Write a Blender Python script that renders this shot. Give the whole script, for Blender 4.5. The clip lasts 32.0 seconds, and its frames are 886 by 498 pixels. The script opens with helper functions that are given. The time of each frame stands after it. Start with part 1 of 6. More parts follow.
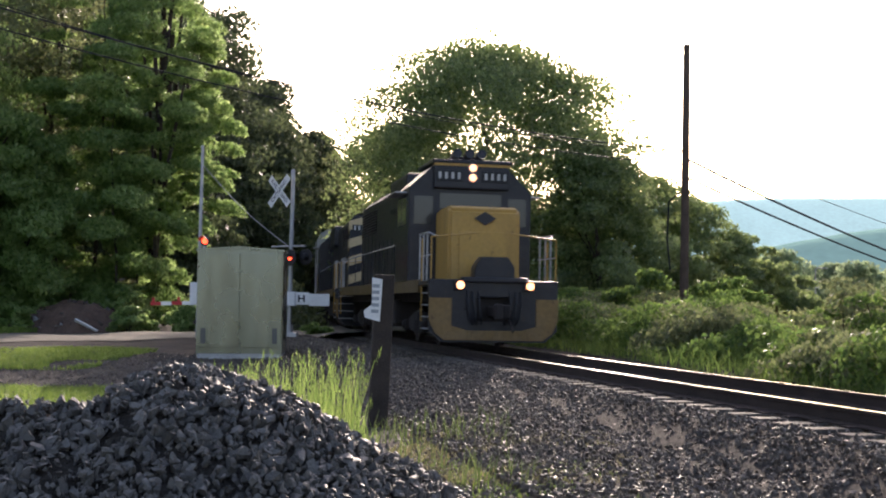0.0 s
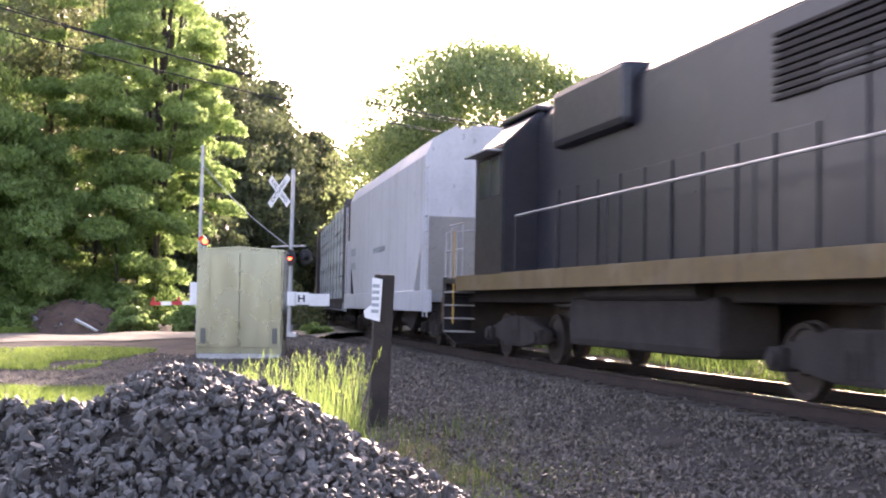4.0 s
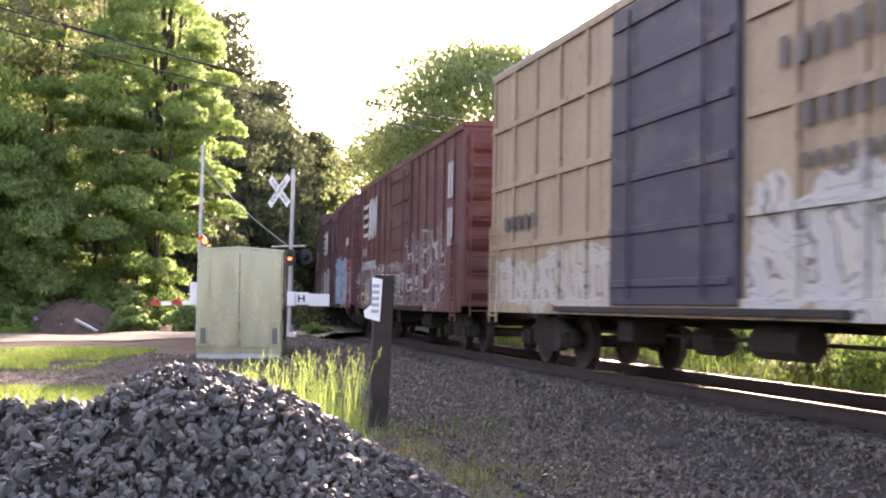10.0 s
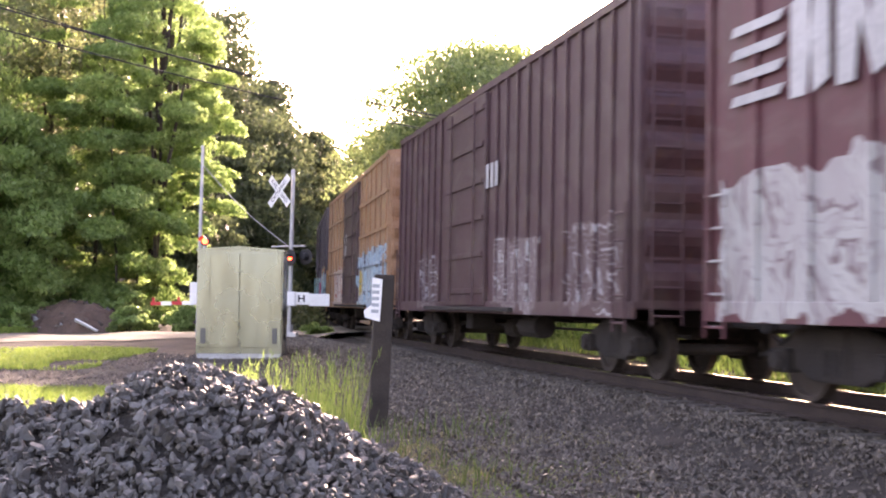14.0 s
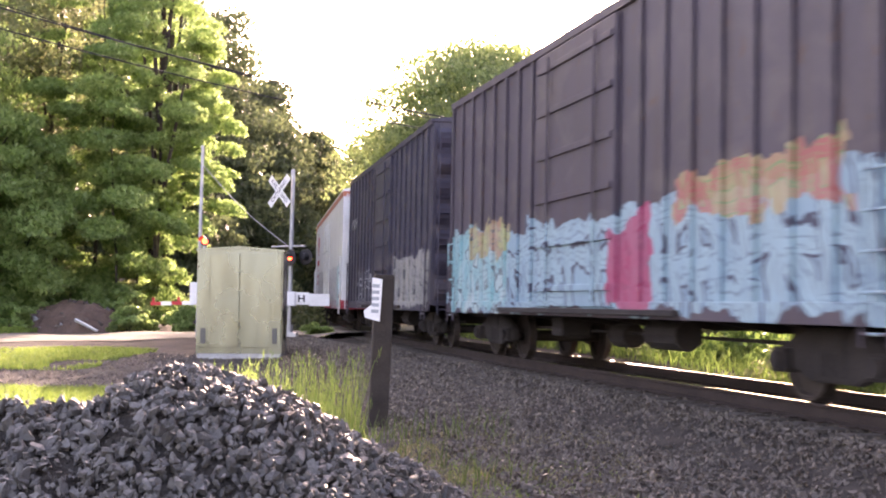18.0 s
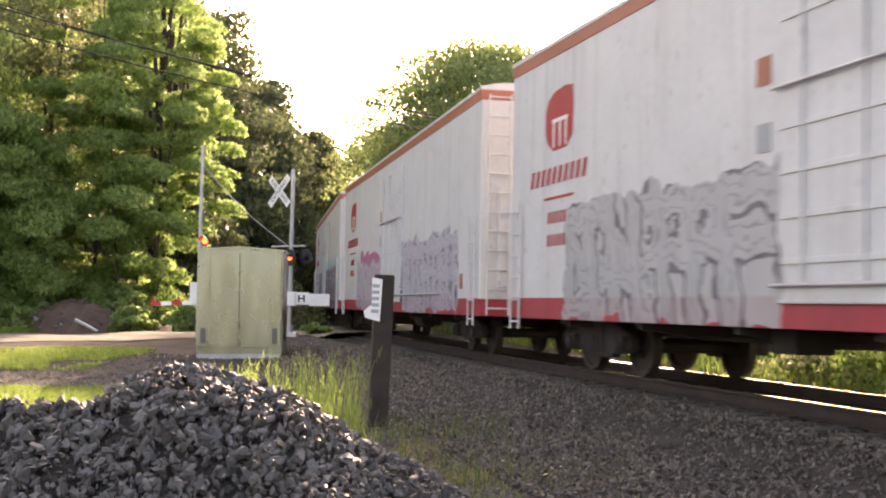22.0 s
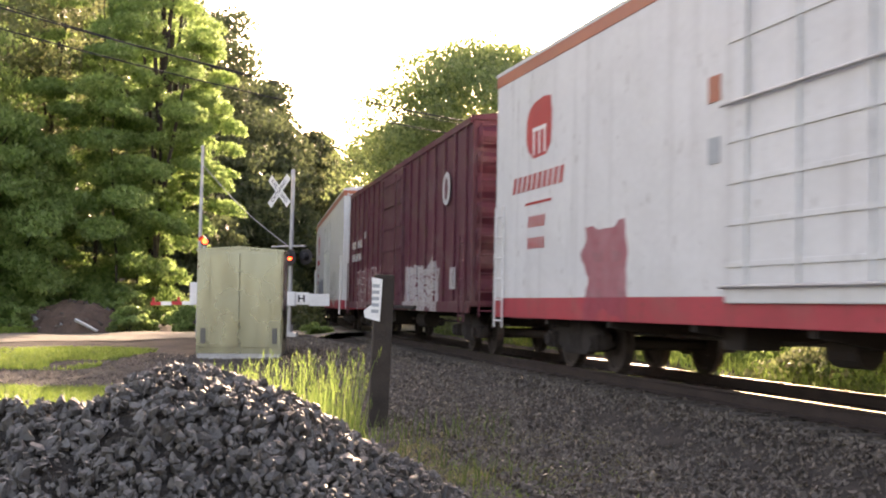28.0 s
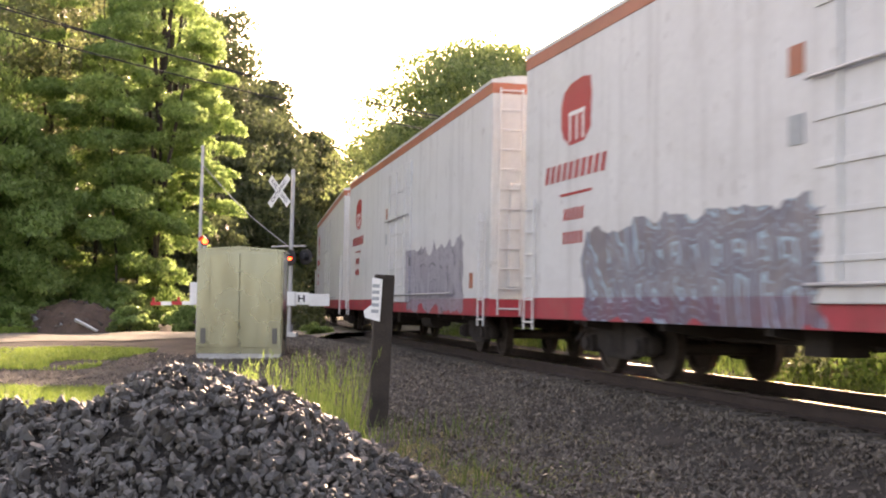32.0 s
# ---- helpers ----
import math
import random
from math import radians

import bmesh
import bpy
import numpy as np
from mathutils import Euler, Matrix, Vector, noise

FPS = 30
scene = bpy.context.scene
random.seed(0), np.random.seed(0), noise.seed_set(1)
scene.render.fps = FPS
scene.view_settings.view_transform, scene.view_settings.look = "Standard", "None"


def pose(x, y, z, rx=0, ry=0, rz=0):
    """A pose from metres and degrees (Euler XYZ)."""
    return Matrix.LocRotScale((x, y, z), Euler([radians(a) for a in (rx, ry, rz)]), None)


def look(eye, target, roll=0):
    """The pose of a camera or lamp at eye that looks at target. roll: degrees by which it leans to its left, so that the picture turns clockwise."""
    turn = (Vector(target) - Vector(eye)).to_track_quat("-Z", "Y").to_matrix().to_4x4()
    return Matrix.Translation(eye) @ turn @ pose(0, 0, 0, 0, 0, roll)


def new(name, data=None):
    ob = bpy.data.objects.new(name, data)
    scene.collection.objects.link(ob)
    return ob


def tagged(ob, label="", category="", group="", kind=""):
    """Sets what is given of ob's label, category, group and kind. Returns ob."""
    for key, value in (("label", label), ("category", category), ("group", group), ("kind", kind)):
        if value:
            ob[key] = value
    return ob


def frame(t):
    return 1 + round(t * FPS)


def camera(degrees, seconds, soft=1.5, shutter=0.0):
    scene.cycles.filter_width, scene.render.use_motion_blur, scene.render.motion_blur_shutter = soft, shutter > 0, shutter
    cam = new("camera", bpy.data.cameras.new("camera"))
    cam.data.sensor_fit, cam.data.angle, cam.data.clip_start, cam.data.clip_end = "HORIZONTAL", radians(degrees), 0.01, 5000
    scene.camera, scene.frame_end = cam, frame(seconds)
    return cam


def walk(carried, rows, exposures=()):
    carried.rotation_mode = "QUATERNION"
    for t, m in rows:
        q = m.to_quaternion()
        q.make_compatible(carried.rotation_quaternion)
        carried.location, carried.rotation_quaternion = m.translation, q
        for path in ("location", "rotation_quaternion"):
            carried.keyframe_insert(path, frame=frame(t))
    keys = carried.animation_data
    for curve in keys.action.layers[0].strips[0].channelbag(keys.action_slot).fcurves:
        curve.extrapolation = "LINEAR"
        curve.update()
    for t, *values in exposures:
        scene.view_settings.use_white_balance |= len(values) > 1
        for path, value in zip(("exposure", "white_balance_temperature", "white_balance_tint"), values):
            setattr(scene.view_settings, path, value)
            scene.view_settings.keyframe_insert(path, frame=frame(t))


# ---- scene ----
# The camera stands on a tripod beside the track; rail top at the track's middle is z = 0.
cam = camera(41.63, 32.0, soft=2.0, shutter=0.42)
EYE = (0.0, 0.0, 1.004)
PITCH, ROLL = 2.7125, 0.6252
VIEW = look(EYE, (0.0, 10 * math.cos(radians(PITCH)), 1.004 + 10 * math.sin(radians(PITCH))), ROLL)
walk(cam, [(0.0, VIEW), (32.0, VIEW)], exposures=[(0.0, 0.98, 6550, 23), (0.6, 1.0, 6600, 25), (1.2, 1.3, 6700, 29), (1.8, 2.4, 6800, 36), (3.0, 2.7, 6900, 37), (5.5, 2.35, 7100, 35), (8.5, 2.4, 7300, 35), (9.5, 2.5, 7400, 35), (11.0, 2.85, 7350, 41), (14.0, 2.85, 7650, 40), (19.5, 2.85, 8050, 41), (21.0, 2.36, 8900, 31), (28.0, 2.33, 8600, 29), (29.0, 2.75, 7700, 35), (30.4, 2.6, 8100, 35), (31.0, 2.36, 8800, 31), (32.0, 2.36, 8800, 31)])

# ---- light: low evening sun ahead of the camera, clear bright sky
SUN = Vector((0.1477, 1.0, 0.366)).normalized()
world = bpy.data.worlds.new("sky")
scene.world = world
world.use_nodes = True
wn = world.node_tree.nodes
sky = wn.new("ShaderNodeTexSky")
sky.sky_type, sky.sun_disc = "NISHITA", False
sky.sun_elevation, sky.sun_rotation = math.asin(SUN.z), math.atan2(SUN.x, SUN.y)
sky.air_density, sky.dust_density, sky.ozone_density = 1.0, 3.0, 1.0
wn["Background"].inputs["Strength"].default_value = 0.15
world.node_tree.links.new(sky.outputs[0], wn["Background"].inputs["Color"])
lamp = bpy.data.lights.new("sun", "SUN")
lamp.energy, lamp.angle, lamp.color = 3.0, radians(0.6), (1.0, 0.90, 0.74)
sun = new("sun", lamp)
sun.matrix_world = look(SUN * 100, (0, 0, 0))


# ---- helpers
def mat(name, col, rough=0.7, metal=0.0, var=0.25, scale=1.0, bump=0.2, spec=0.4, tint=None, clear=0.0):
    """A surface with grain and broad staining, in metres of the object's own space."""
    m = bpy.data.materials.new(name)
    m.use_nodes = True
    nt = m.node_tree
    n, ln = nt.nodes, nt.links
    b = n["Principled BSDF"]
    co = n.new("ShaderNodeTexCoord")
    big, fine = n.new("ShaderNodeTexNoise"), n.new("ShaderNodeTexNoise")
    big.inputs["Scale"].default_value, big.inputs["Detail"].default_value = 0.9 * scale, 5
    fine.inputs["Scale"].default_value, fine.inputs["Detail"].default_value = 14 * scale, 6
    for t in (big, fine):
        ln.new(co.outputs["Object"], t.inputs["Vector"])
    add = n.new("ShaderNodeMath")
    add.operation = "ADD"
    ln.new(big.outputs[0], add.inputs[0])
    ln.new(fine.outputs[0], add.inputs[1])
    ramp = n.new("ShaderNodeMapRange")
    ramp.inputs["From Min"].default_value, ramp.inputs["From Max"].default_value = 0.7, 1.3
    ln.new(add.outputs[0], ramp.inputs["Value"])
    mix = n.new("ShaderNodeMix")
    mix.data_type = "RGBA"
    dark = tint or tuple(c * (1 - var) for c in col)
    lite = tuple(min(1, c * (1 + var * 0.6)) for c in col)
    mix.inputs["A"].default_value, mix.inputs["B"].default_value = (*dark, 1), (*lite, 1)
    ln.new(ramp.outputs[0], mix.inputs["Factor"])
    ln.new(mix.outputs["Result"], b.inputs["Base Color"])
    rr = n.new("ShaderNodeMapRange")
    rr.inputs["To Min"].default_value, rr.inputs["To Max"].default_value = max(0.05, rough - 0.12), min(1, rough + 0.12)
    ln.new(fine.outputs[0], rr.inputs["Value"])
    ln.new(rr.outputs[0], b.inputs["Roughness"])
    b.inputs["Metallic"].default_value = metal
    b.inputs["Specular IOR Level"].default_value = spec
    if bump:
        bp = n.new("ShaderNodeBump")
        bp.inputs["Strength"].default_value, bp.inputs["Distance"].default_value = bump, 0.02
        ln.new(fine.outputs[0], bp.inputs["Height"])
        ln.new(bp.outputs[0], b.inputs["Normal"])
    return m


def leaf_mat(name, col, lite, trans=0.45, rough=0.5, spec=0.3):
    """Thin leaves: some light passes through, and each leaf has a shade of its own."""
    m = bpy.data.materials.new(name)
    m.use_nodes = True
    nt = m.node_tree
    n, ln = nt.nodes, nt.links
    b = n["Principled BSDF"]
    geo = n.new("ShaderNodeNewGeometry")
    mix = n.new("ShaderNodeMix")
    mix.data_type = "RGBA"
    mix.inputs["A"].default_value, mix.inputs["B"].default_value = (*col, 1), (*lite, 1)
    ln.new(geo.outputs["Random Per Island"], mix.inputs["Factor"])
    ln.new(mix.outputs["Result"], b.inputs["Base Color"])
    b.inputs["Roughness"].default_value, b.inputs["Specular IOR Level"].default_value = rough, spec
    tr = n.new("ShaderNodeBsdfTranslucent")
    hue = n.new("ShaderNodeHueSaturation")
    hue.inputs["Hue"].default_value, hue.inputs["Saturation"].default_value, hue.inputs["Value"].default_value = 0.503, 0.95, 2.45
    ln.new(mix.outputs["Result"], hue.inputs["Color"])
    ln.new(hue.outputs[0], tr.inputs["Color"])
    sh = n.new("ShaderNodeMixShader")
    sh.inputs[0].default_value = trans
    ln.new(b.outputs[0], sh.inputs[1])
    ln.new(tr.outputs[0], sh.inputs[2])
    ln.new(sh.outputs[0], n["Material Output"].inputs["Surface"])
    return m


def glow(name, col, power):
    m = bpy.data.materials.new(name)
    m.use_nodes = True
    b = m.node_tree.nodes["Principled BSDF"]
    b.inputs["Base Color"].default_value = (*col, 1)
    b.inputs["Emission Color"].default_value = (*col, 1)
    b.inputs["Emission Strength"].default_value = power
    return m


def box(bm, x0, x1, y0, y1, z0, z1, bevel=0.0, m=None):
    vs = [bm.verts.new((x, y, z)) for x in (x0, x1) for y in (y0, y1) for z in (z0, z1)]
    fs = [bm.faces.new([vs[i] for i in f]) for f in ((0, 1, 3, 2), (4, 6, 7, 5), (0, 4, 5, 1), (2, 3, 7, 6), (0, 2, 6, 4), (1, 5, 7, 3))]
    if m is not None:
        bmesh.ops.transform(bm, matrix=m, verts=vs)
    if bevel:
        bmesh.ops.bevel(bm, geom=list({e for f in fs for e in f.edges}), offset=bevel, segments=2, affect="EDGES", profile=0.6)
    return bm


def prism(bm, prof, y0, y1, axis="y", bevel=0.0):
    """An outline of (a, z) pulled from y0 to y1; axis x swaps the two ground axes."""
    put = (lambda a, z, d: (a, d, z)) if axis == "y" else (lambda a, z, d: (d, a, z))
    lo, hi = [bm.verts.new(put(a, z, y0)) for a, z in prof], [bm.verts.new(put(a, z, y1)) for a, z in prof]
    n = len(prof)
    fs = [bm.faces.new(lo), bm.faces.new(hi[::-1])]
    fs += [bm.faces.new((lo[i], hi[i], hi[(i + 1) % n], lo[(i + 1) % n])) for i in range(n)]
    bmesh.ops.recalc_face_normals(bm, faces=fs)
    if bevel:
        bmesh.ops.bevel(bm, geom=list({e for f in fs for e in f.edges}), offset=bevel, segments=2, affect="EDGES")
    return bm


def rod(bm, p, q, r, n=8, r2=None):
    p, q = Vector(p), Vector(q)
    m = Matrix.Translation((p + q) / 2) @ (q - p).to_track_quat("Z", "Y").to_matrix().to_4x4()
    bmesh.ops.create_cone(bm, cap_ends=True, segments=n, radius1=r, radius2=r if r2 is None else r2, depth=(q - p).length, matrix=m)
    return bm


def tube(bm, pts, r, n=6):
    """One bent round bar through all the points."""
    pts = [Vector(p) for p in pts]
    rings = []
    side = None
    for i, p in enumerate(pts):
        d = (pts[min(i + 1, len(pts) - 1)] - pts[max(i - 1, 0)]).normalized()
        u = d.orthogonal().normalized() if side is None else (side - d * side.dot(d)).normalized()
        side = u
        v = d.cross(u)
        rings.append([bm.verts.new(p + (u * math.cos(2 * math.pi * k / n) + v * math.sin(2 * math.pi * k / n)) * r) for k in range(n)])
    for a, b in zip(rings, rings[1:]):
        for k in range(n):
            bm.faces.new((a[k], a[(k + 1) % n], b[(k + 1) % n], b[k]))
    bm.faces.new(rings[0][::-1])
    bm.faces.new(rings[-1])
    return bm


def mesh_of(bm, name, ms, smooth=False):
    me = bpy.data.meshes.new(name)
    bm.normal_update()
    bm.to_mesh(me)
    bm.free()
    for m in ms if isinstance(ms, (list, tuple)) else [ms]:
        me.materials.append(m)
    if smooth:
        me.polygons.foreach_set("use_smooth", [True] * len(me.polygons))
    return me


def part(name, bm, material, parent, label="", smooth=False):
    ob = new(name, mesh_of(bm, name, material, smooth))
    if parent:
        ob.parent = parent
    return tagged(ob, label)


def shared(name, me, parent, m, label=""):
    ob = new(name, me)
    ob.parent = parent
    ob.matrix_basis = m
    return tagged(ob, label)


def thing(name, m, label, category, group="", kind=""):
    ob = new(name)
    ob.empty_display_size = 0.3
    ob.matrix_basis = m
    return tagged(ob, label, category, group, kind)


def joined(name, verts, faces, ms, smooth=False):
    me = bpy.data.meshes.new(name)
    me.from_pydata(verts, [], faces)
    for m in ms if isinstance(ms, (list, tuple)) else [ms]:
        me.materials.append(m)
    if smooth:
        me.polygons.foreach_set("use_smooth", [True] * len(me.polygons))
    me.update()
    return me


# ---- the line of the track: s in metres along it, growing in the way the train runs
TH0, BEND, S_FAR, S_NEAR = radians(105.097), 0.0028, -170.0, 14.0


def line(s):
    """Place and heading (away from the camera's end) of the track's middle at s."""
    c = min(max(s, S_FAR), S_NEAR)
    n = 32
    x, y = 4.37, 13.707
    for i in range(n):
        th = TH0 + BEND * c * (i + 0.5) / n
        x -= math.cos(th) * c / n
        y -= math.sin(th) * c / n
    th = TH0 + BEND * c
    return x - math.cos(th) * (s - c), y - math.sin(th) * (s - c), th


def beside(s, side, z=0.0):
    """A point off the track's middle; side is metres towards the camera."""
    x, y, th = line(s)
    return Vector((x - math.sin(th) * side, y + math.cos(th) * side, z))


LINE = [line(s) for s in range(-420, 60, 2)]


# ---- materials
M_STEEL = mat("rail_steel", (0.58, 0.53, 0.46), rough=0.19, metal=1.0, var=0.12, scale=2, bump=0.03)
M_RUST = mat("rusty_steel", (0.045, 0.03, 0.024), rough=0.85, var=0.4, scale=3, bump=0.4)
M_TIE = mat("weathered_tie_wood", (0.10, 0.085, 0.07), rough=0.9, var=0.45, scale=3, bump=0.6)
M_STONE_B = mat("pale_crushed_stone", (0.30, 0.295, 0.29), rough=0.7, var=0.4, scale=4, bump=0.5)
M_POST = mat("creosoted_wood", (0.05, 0.038, 0.03), rough=0.85, var=0.5, scale=4, bump=0.6)
M_POLE = mat("pole_wood", (0.10, 0.065, 0.045), rough=0.85, var=0.4, scale=3, bump=0.5)
M_ALU = mat("weathered_aluminium", (0.245, 0.258, 0.205), rough=0.27, metal=0.92, var=0.06, scale=0.12, bump=0)


def pressed_sheet(m, strength):
    """Broad upright ripples of thin sheet metal."""
    n, ln = m.node_tree.nodes, m.node_tree.links
    co, mp, t, bp = n.new("ShaderNodeTexCoord"), n.new("ShaderNodeMapping"), n.new("ShaderNodeTexNoise"), n.new("ShaderNodeBump")
    mp.inputs["Scale"].default_value = (3.2, 3.2, 0.35)
    t.inputs["Scale"].default_value, t.inputs["Detail"].default_value = 1.0, 1.0
    ln.new(co.outputs["Object"], mp.inputs["Vector"])
    ln.new(mp.outputs[0], t.inputs["Vector"])
    bp.inputs["Strength"].default_value, bp.inputs["Distance"].default_value = strength, 0.1
    ln.new(t.outputs[0], bp.inputs["Height"])
    b = n["Principled BSDF"]
    if b.inputs["Normal"].links:
        ln.new(b.inputs["Normal"].links[0].from_socket, bp.inputs["Normal"])
    ln.new(bp.outputs[0], b.inputs["Normal"])


pressed_sheet(M_ALU, 0.5)
M_CAST = mat("dull_grey_casting", (0.14, 0.14, 0.13), rough=0.6, metal=0.4, var=0.2, bump=0.1)
M_GALV = mat("galvanised_steel", (0.42, 0.42, 0.42), rough=0.5, metal=0.6, var=0.2, scale=3, bump=0.1)
M_WHITE = mat("white_paint", (0.78, 0.77, 0.73), rough=0.6, var=0.12, scale=2, bump=0.08)
M_BLACK = mat("black_paint", (0.02, 0.02, 0.022), rough=0.55, var=0.3, scale=2, bump=0.08)
M_REDP = mat("red_paint", (0.45, 0.03, 0.03), rough=0.5, var=0.2, scale=2, bump=0.05)
M_UNDER = mat("sooty_underframe", (0.035, 0.028, 0.025), rough=0.85, var=0.5, scale=2, bump=0.4)
M_WHEEL = mat("wheel_steel", (0.06, 0.047, 0.04), rough=0.6, metal=0.5, var=0.4, scale=3, bump=0.2)
M_CABLE = mat("cable_sheath", (0.02, 0.02, 0.022), rough=0.7, var=0.2, bump=0)
M_BARK = mat("bark", (0.06, 0.045, 0.035), rough=0.95, var=0.5, scale=4, bump=0.8)
M_GROUND = mat("gravelly_soil", (0.075, 0.065, 0.055), rough=0.95, var=0.5, scale=1.6, bump=0.9, spec=0.08)
M_SOIL = mat("dark_bank_soil", (0.11, 0.068, 0.048), rough=0.95, var=0.5, scale=2, bump=0.9)
M_ROAD = mat("worn_asphalt", (0.18, 0.155, 0.115), rough=0.75, var=0.25, scale=1.5, bump=0.5)
L_TREE = leaf_mat("tree_leaves", (0.075, 0.11, 0.036), (0.16, 0.20, 0.075), 0.58, 0.4, 0.6)
L_WOOD = leaf_mat("wood_edge_leaves", (0.095, 0.15, 0.045), (0.205, 0.27, 0.095), 0.66, 0.42, 0.4)
L_DARK = leaf_mat("dark_tree_leaves", (0.062, 0.08, 0.032), (0.125, 0.14, 0.06), 0.45, 0.45, 0.5)
L_BUSH = leaf_mat("bush_leaves", (0.045, 0.085, 0.018), (0.11, 0.16, 0.035), 0.5)
# Valley leaves made paler: the haze of distance is put into their colour.
L_FAR = leaf_mat("haze_pale_far_leaves", (0.11, 0.15, 0.085), (0.18, 0.23, 0.13), 0.6)
# Two darker leaf copies, with the wood's inner shade put into the colour.
L_DEEP = leaf_mat("shade_tinted_deep_leaves", (0.068, 0.095, 0.044), (0.135, 0.165, 0.078), 0.48, 0.5, 0.4)
L_SHADE = leaf_mat("shade_tinted_wood_leaves", (0.036, 0.052, 0.024), (0.085, 0.105, 0.046), 0.36, 0.5, 0.25)
L_GRASS = leaf_mat("grass_blades", (0.075, 0.125, 0.025), (0.15, 0.195, 0.05), 0.55)
L_WEED = leaf_mat("verge_weeds", (0.05, 0.075, 0.022), (0.095, 0.12, 0.04), 0.4)
L_LAWN = leaf_mat("short_grass", (0.08, 0.13, 0.022), (0.145, 0.19, 0.038), 0.5)
L_DRY = leaf_mat("dry_grass", (0.11, 0.10, 0.05), (0.20, 0.18, 0.085), 0.4)
M_LAMP = glow("lit_headlamp", (1.0, 0.40, 0.16), 2.4)
M_FLASH = glow("lit_red_lamp", (1.0, 0.06, 0.02), 3.5)
M_LENS = mat("dark_red_lens", (0.10, 0.008, 0.008), rough=0.2, var=0.1, bump=0)


def glass(name, col=(0.03, 0.035, 0.04), rough=0.06):
    return mat(name, col, rough=rough, var=0.1, bump=0, spec=0.6)


M_GLASS = glass("dark_cab_glass")
# ---- the lie of the land
LX, LY = np.array([p[0] for p in LINE]), np.array([p[1] for p in LINE])


def smooth(a, lo, hi):
    t = np.clip((a - lo) / (hi - lo), 0, 1)
    return t * t * (3 - 2 * t)


def track_gap(x, y):
    x, y = np.asarray(x, float), np.asarray(y, float)
    d = np.full(x.shape, 1e9)
    for i in range(len(LX) - 1):
        ax, ay, bx, by = LX[i], LY[i], LX[i + 1] - LX[i], LY[i + 1] - LY[i]
        t = np.clip(((x - ax) * bx + (y - ay) * by) / (bx * bx + by * by), 0, 1)
        d = np.minimum(d, np.hypot(x - ax - t * bx, y - ay - t * by))
    return d


def land(x, y):
    """Height of the ground."""
    x, y = np.asarray(x, float), np.asarray(y, float)
    d = track_gap(x, y)
    z = -0.55 + 0.47 * smooth(y, 9, 27) + 0.03 * np.sin(x * 1.3 + y * 0.7) * smooth(d, 3, 6)
    left = np.maximum(0, -(x + 15) - 0.25 * (y - 40)) * smooth(y, 30, 44)
    z = z + 9 * smooth(left, 0, 40)
    far = np.hypot(x, y)
    z = z - 6.0 * smooth(x - 0.25 * y, 12, 60) * smooth(far, 30, 90)
    bed = -0.25 - np.maximum(0, d - 1.75) * 0.45
    return np.maximum(z * smooth(d, 1.0, 3.5) + np.minimum(z, -0.4) * (1 - smooth(d, 1.0, 3.5)), bed)


GRID_X, GRID_Y = np.arange(-60, 60.1, 0.4), np.arange(-12, 124.1, 0.4)
_gx, _gy = np.meshgrid(GRID_X, GRID_Y)
GRID_Z = land(_gx.ravel(), _gy.ravel()).reshape(_gx.shape)
GRID_D = track_gap(_gx.ravel(), _gy.ravel()).reshape(_gx.shape)


def from_grid(g, x, y):
    i = min(max((x - GRID_X[0]) / 0.4, 0), len(GRID_X) - 1.001)
    j = min(max((y - GRID_Y[0]) / 0.4, 0), len(GRID_Y) - 1.001)
    a, b = int(i), int(j)
    u, v = i - a, j - b
    return float((g[b, a] * (1 - u) + g[b, a + 1] * u) * (1 - v) + (g[b + 1, a] * (1 - u) + g[b + 1, a + 1] * u) * v)


def land_z(x, y):
    return from_grid(GRID_Z, x, y)


def off_track(x, y):
    """Metres from the track's middle."""
    return from_grid(GRID_D, x, y)


def axis(near, step, far, grow):
    a, s = [0.0], step
    while a[-1] < far:
        a.append(a[-1] + s)
        if a[-1] > near:
            s *= grow
    return np.array(a)


def ground_sheet():
    ax = axis(16, 0.25, 2600, 1.16)
    xs = np.concatenate([-ax[:0:-1], ax]) + 1.0
    fy, by = axis(44, 0.3, 2600, 1.16), axis(8, 0.8, 2600, 1.3)
    ys = np.concatenate([-by[:0:-1], fy])
    gx, gy = np.meshgrid(xs, ys)
    z = land(gx.ravel(), gy.ravel())
    rng = np.random.default_rng(3)
    z = z + rng.normal(0, 0.008, z.shape)
    v = np.stack([gx.ravel(), gy.ravel(), z], 1)
    w = len(xs)
    f = [(j * w + i, j * w + i + 1, (j + 1) * w + i + 1, (j + 1) * w + i) for j in range(len(ys) - 1) for i in range(w - 1)]
    ob = new("ground", joined("ground", v.tolist(), f, M_GROUND, True))
    return tagged(ob, "brown gravelly soil with patches of grass beside the track", "ground", kind="structure")


ground_sheet()


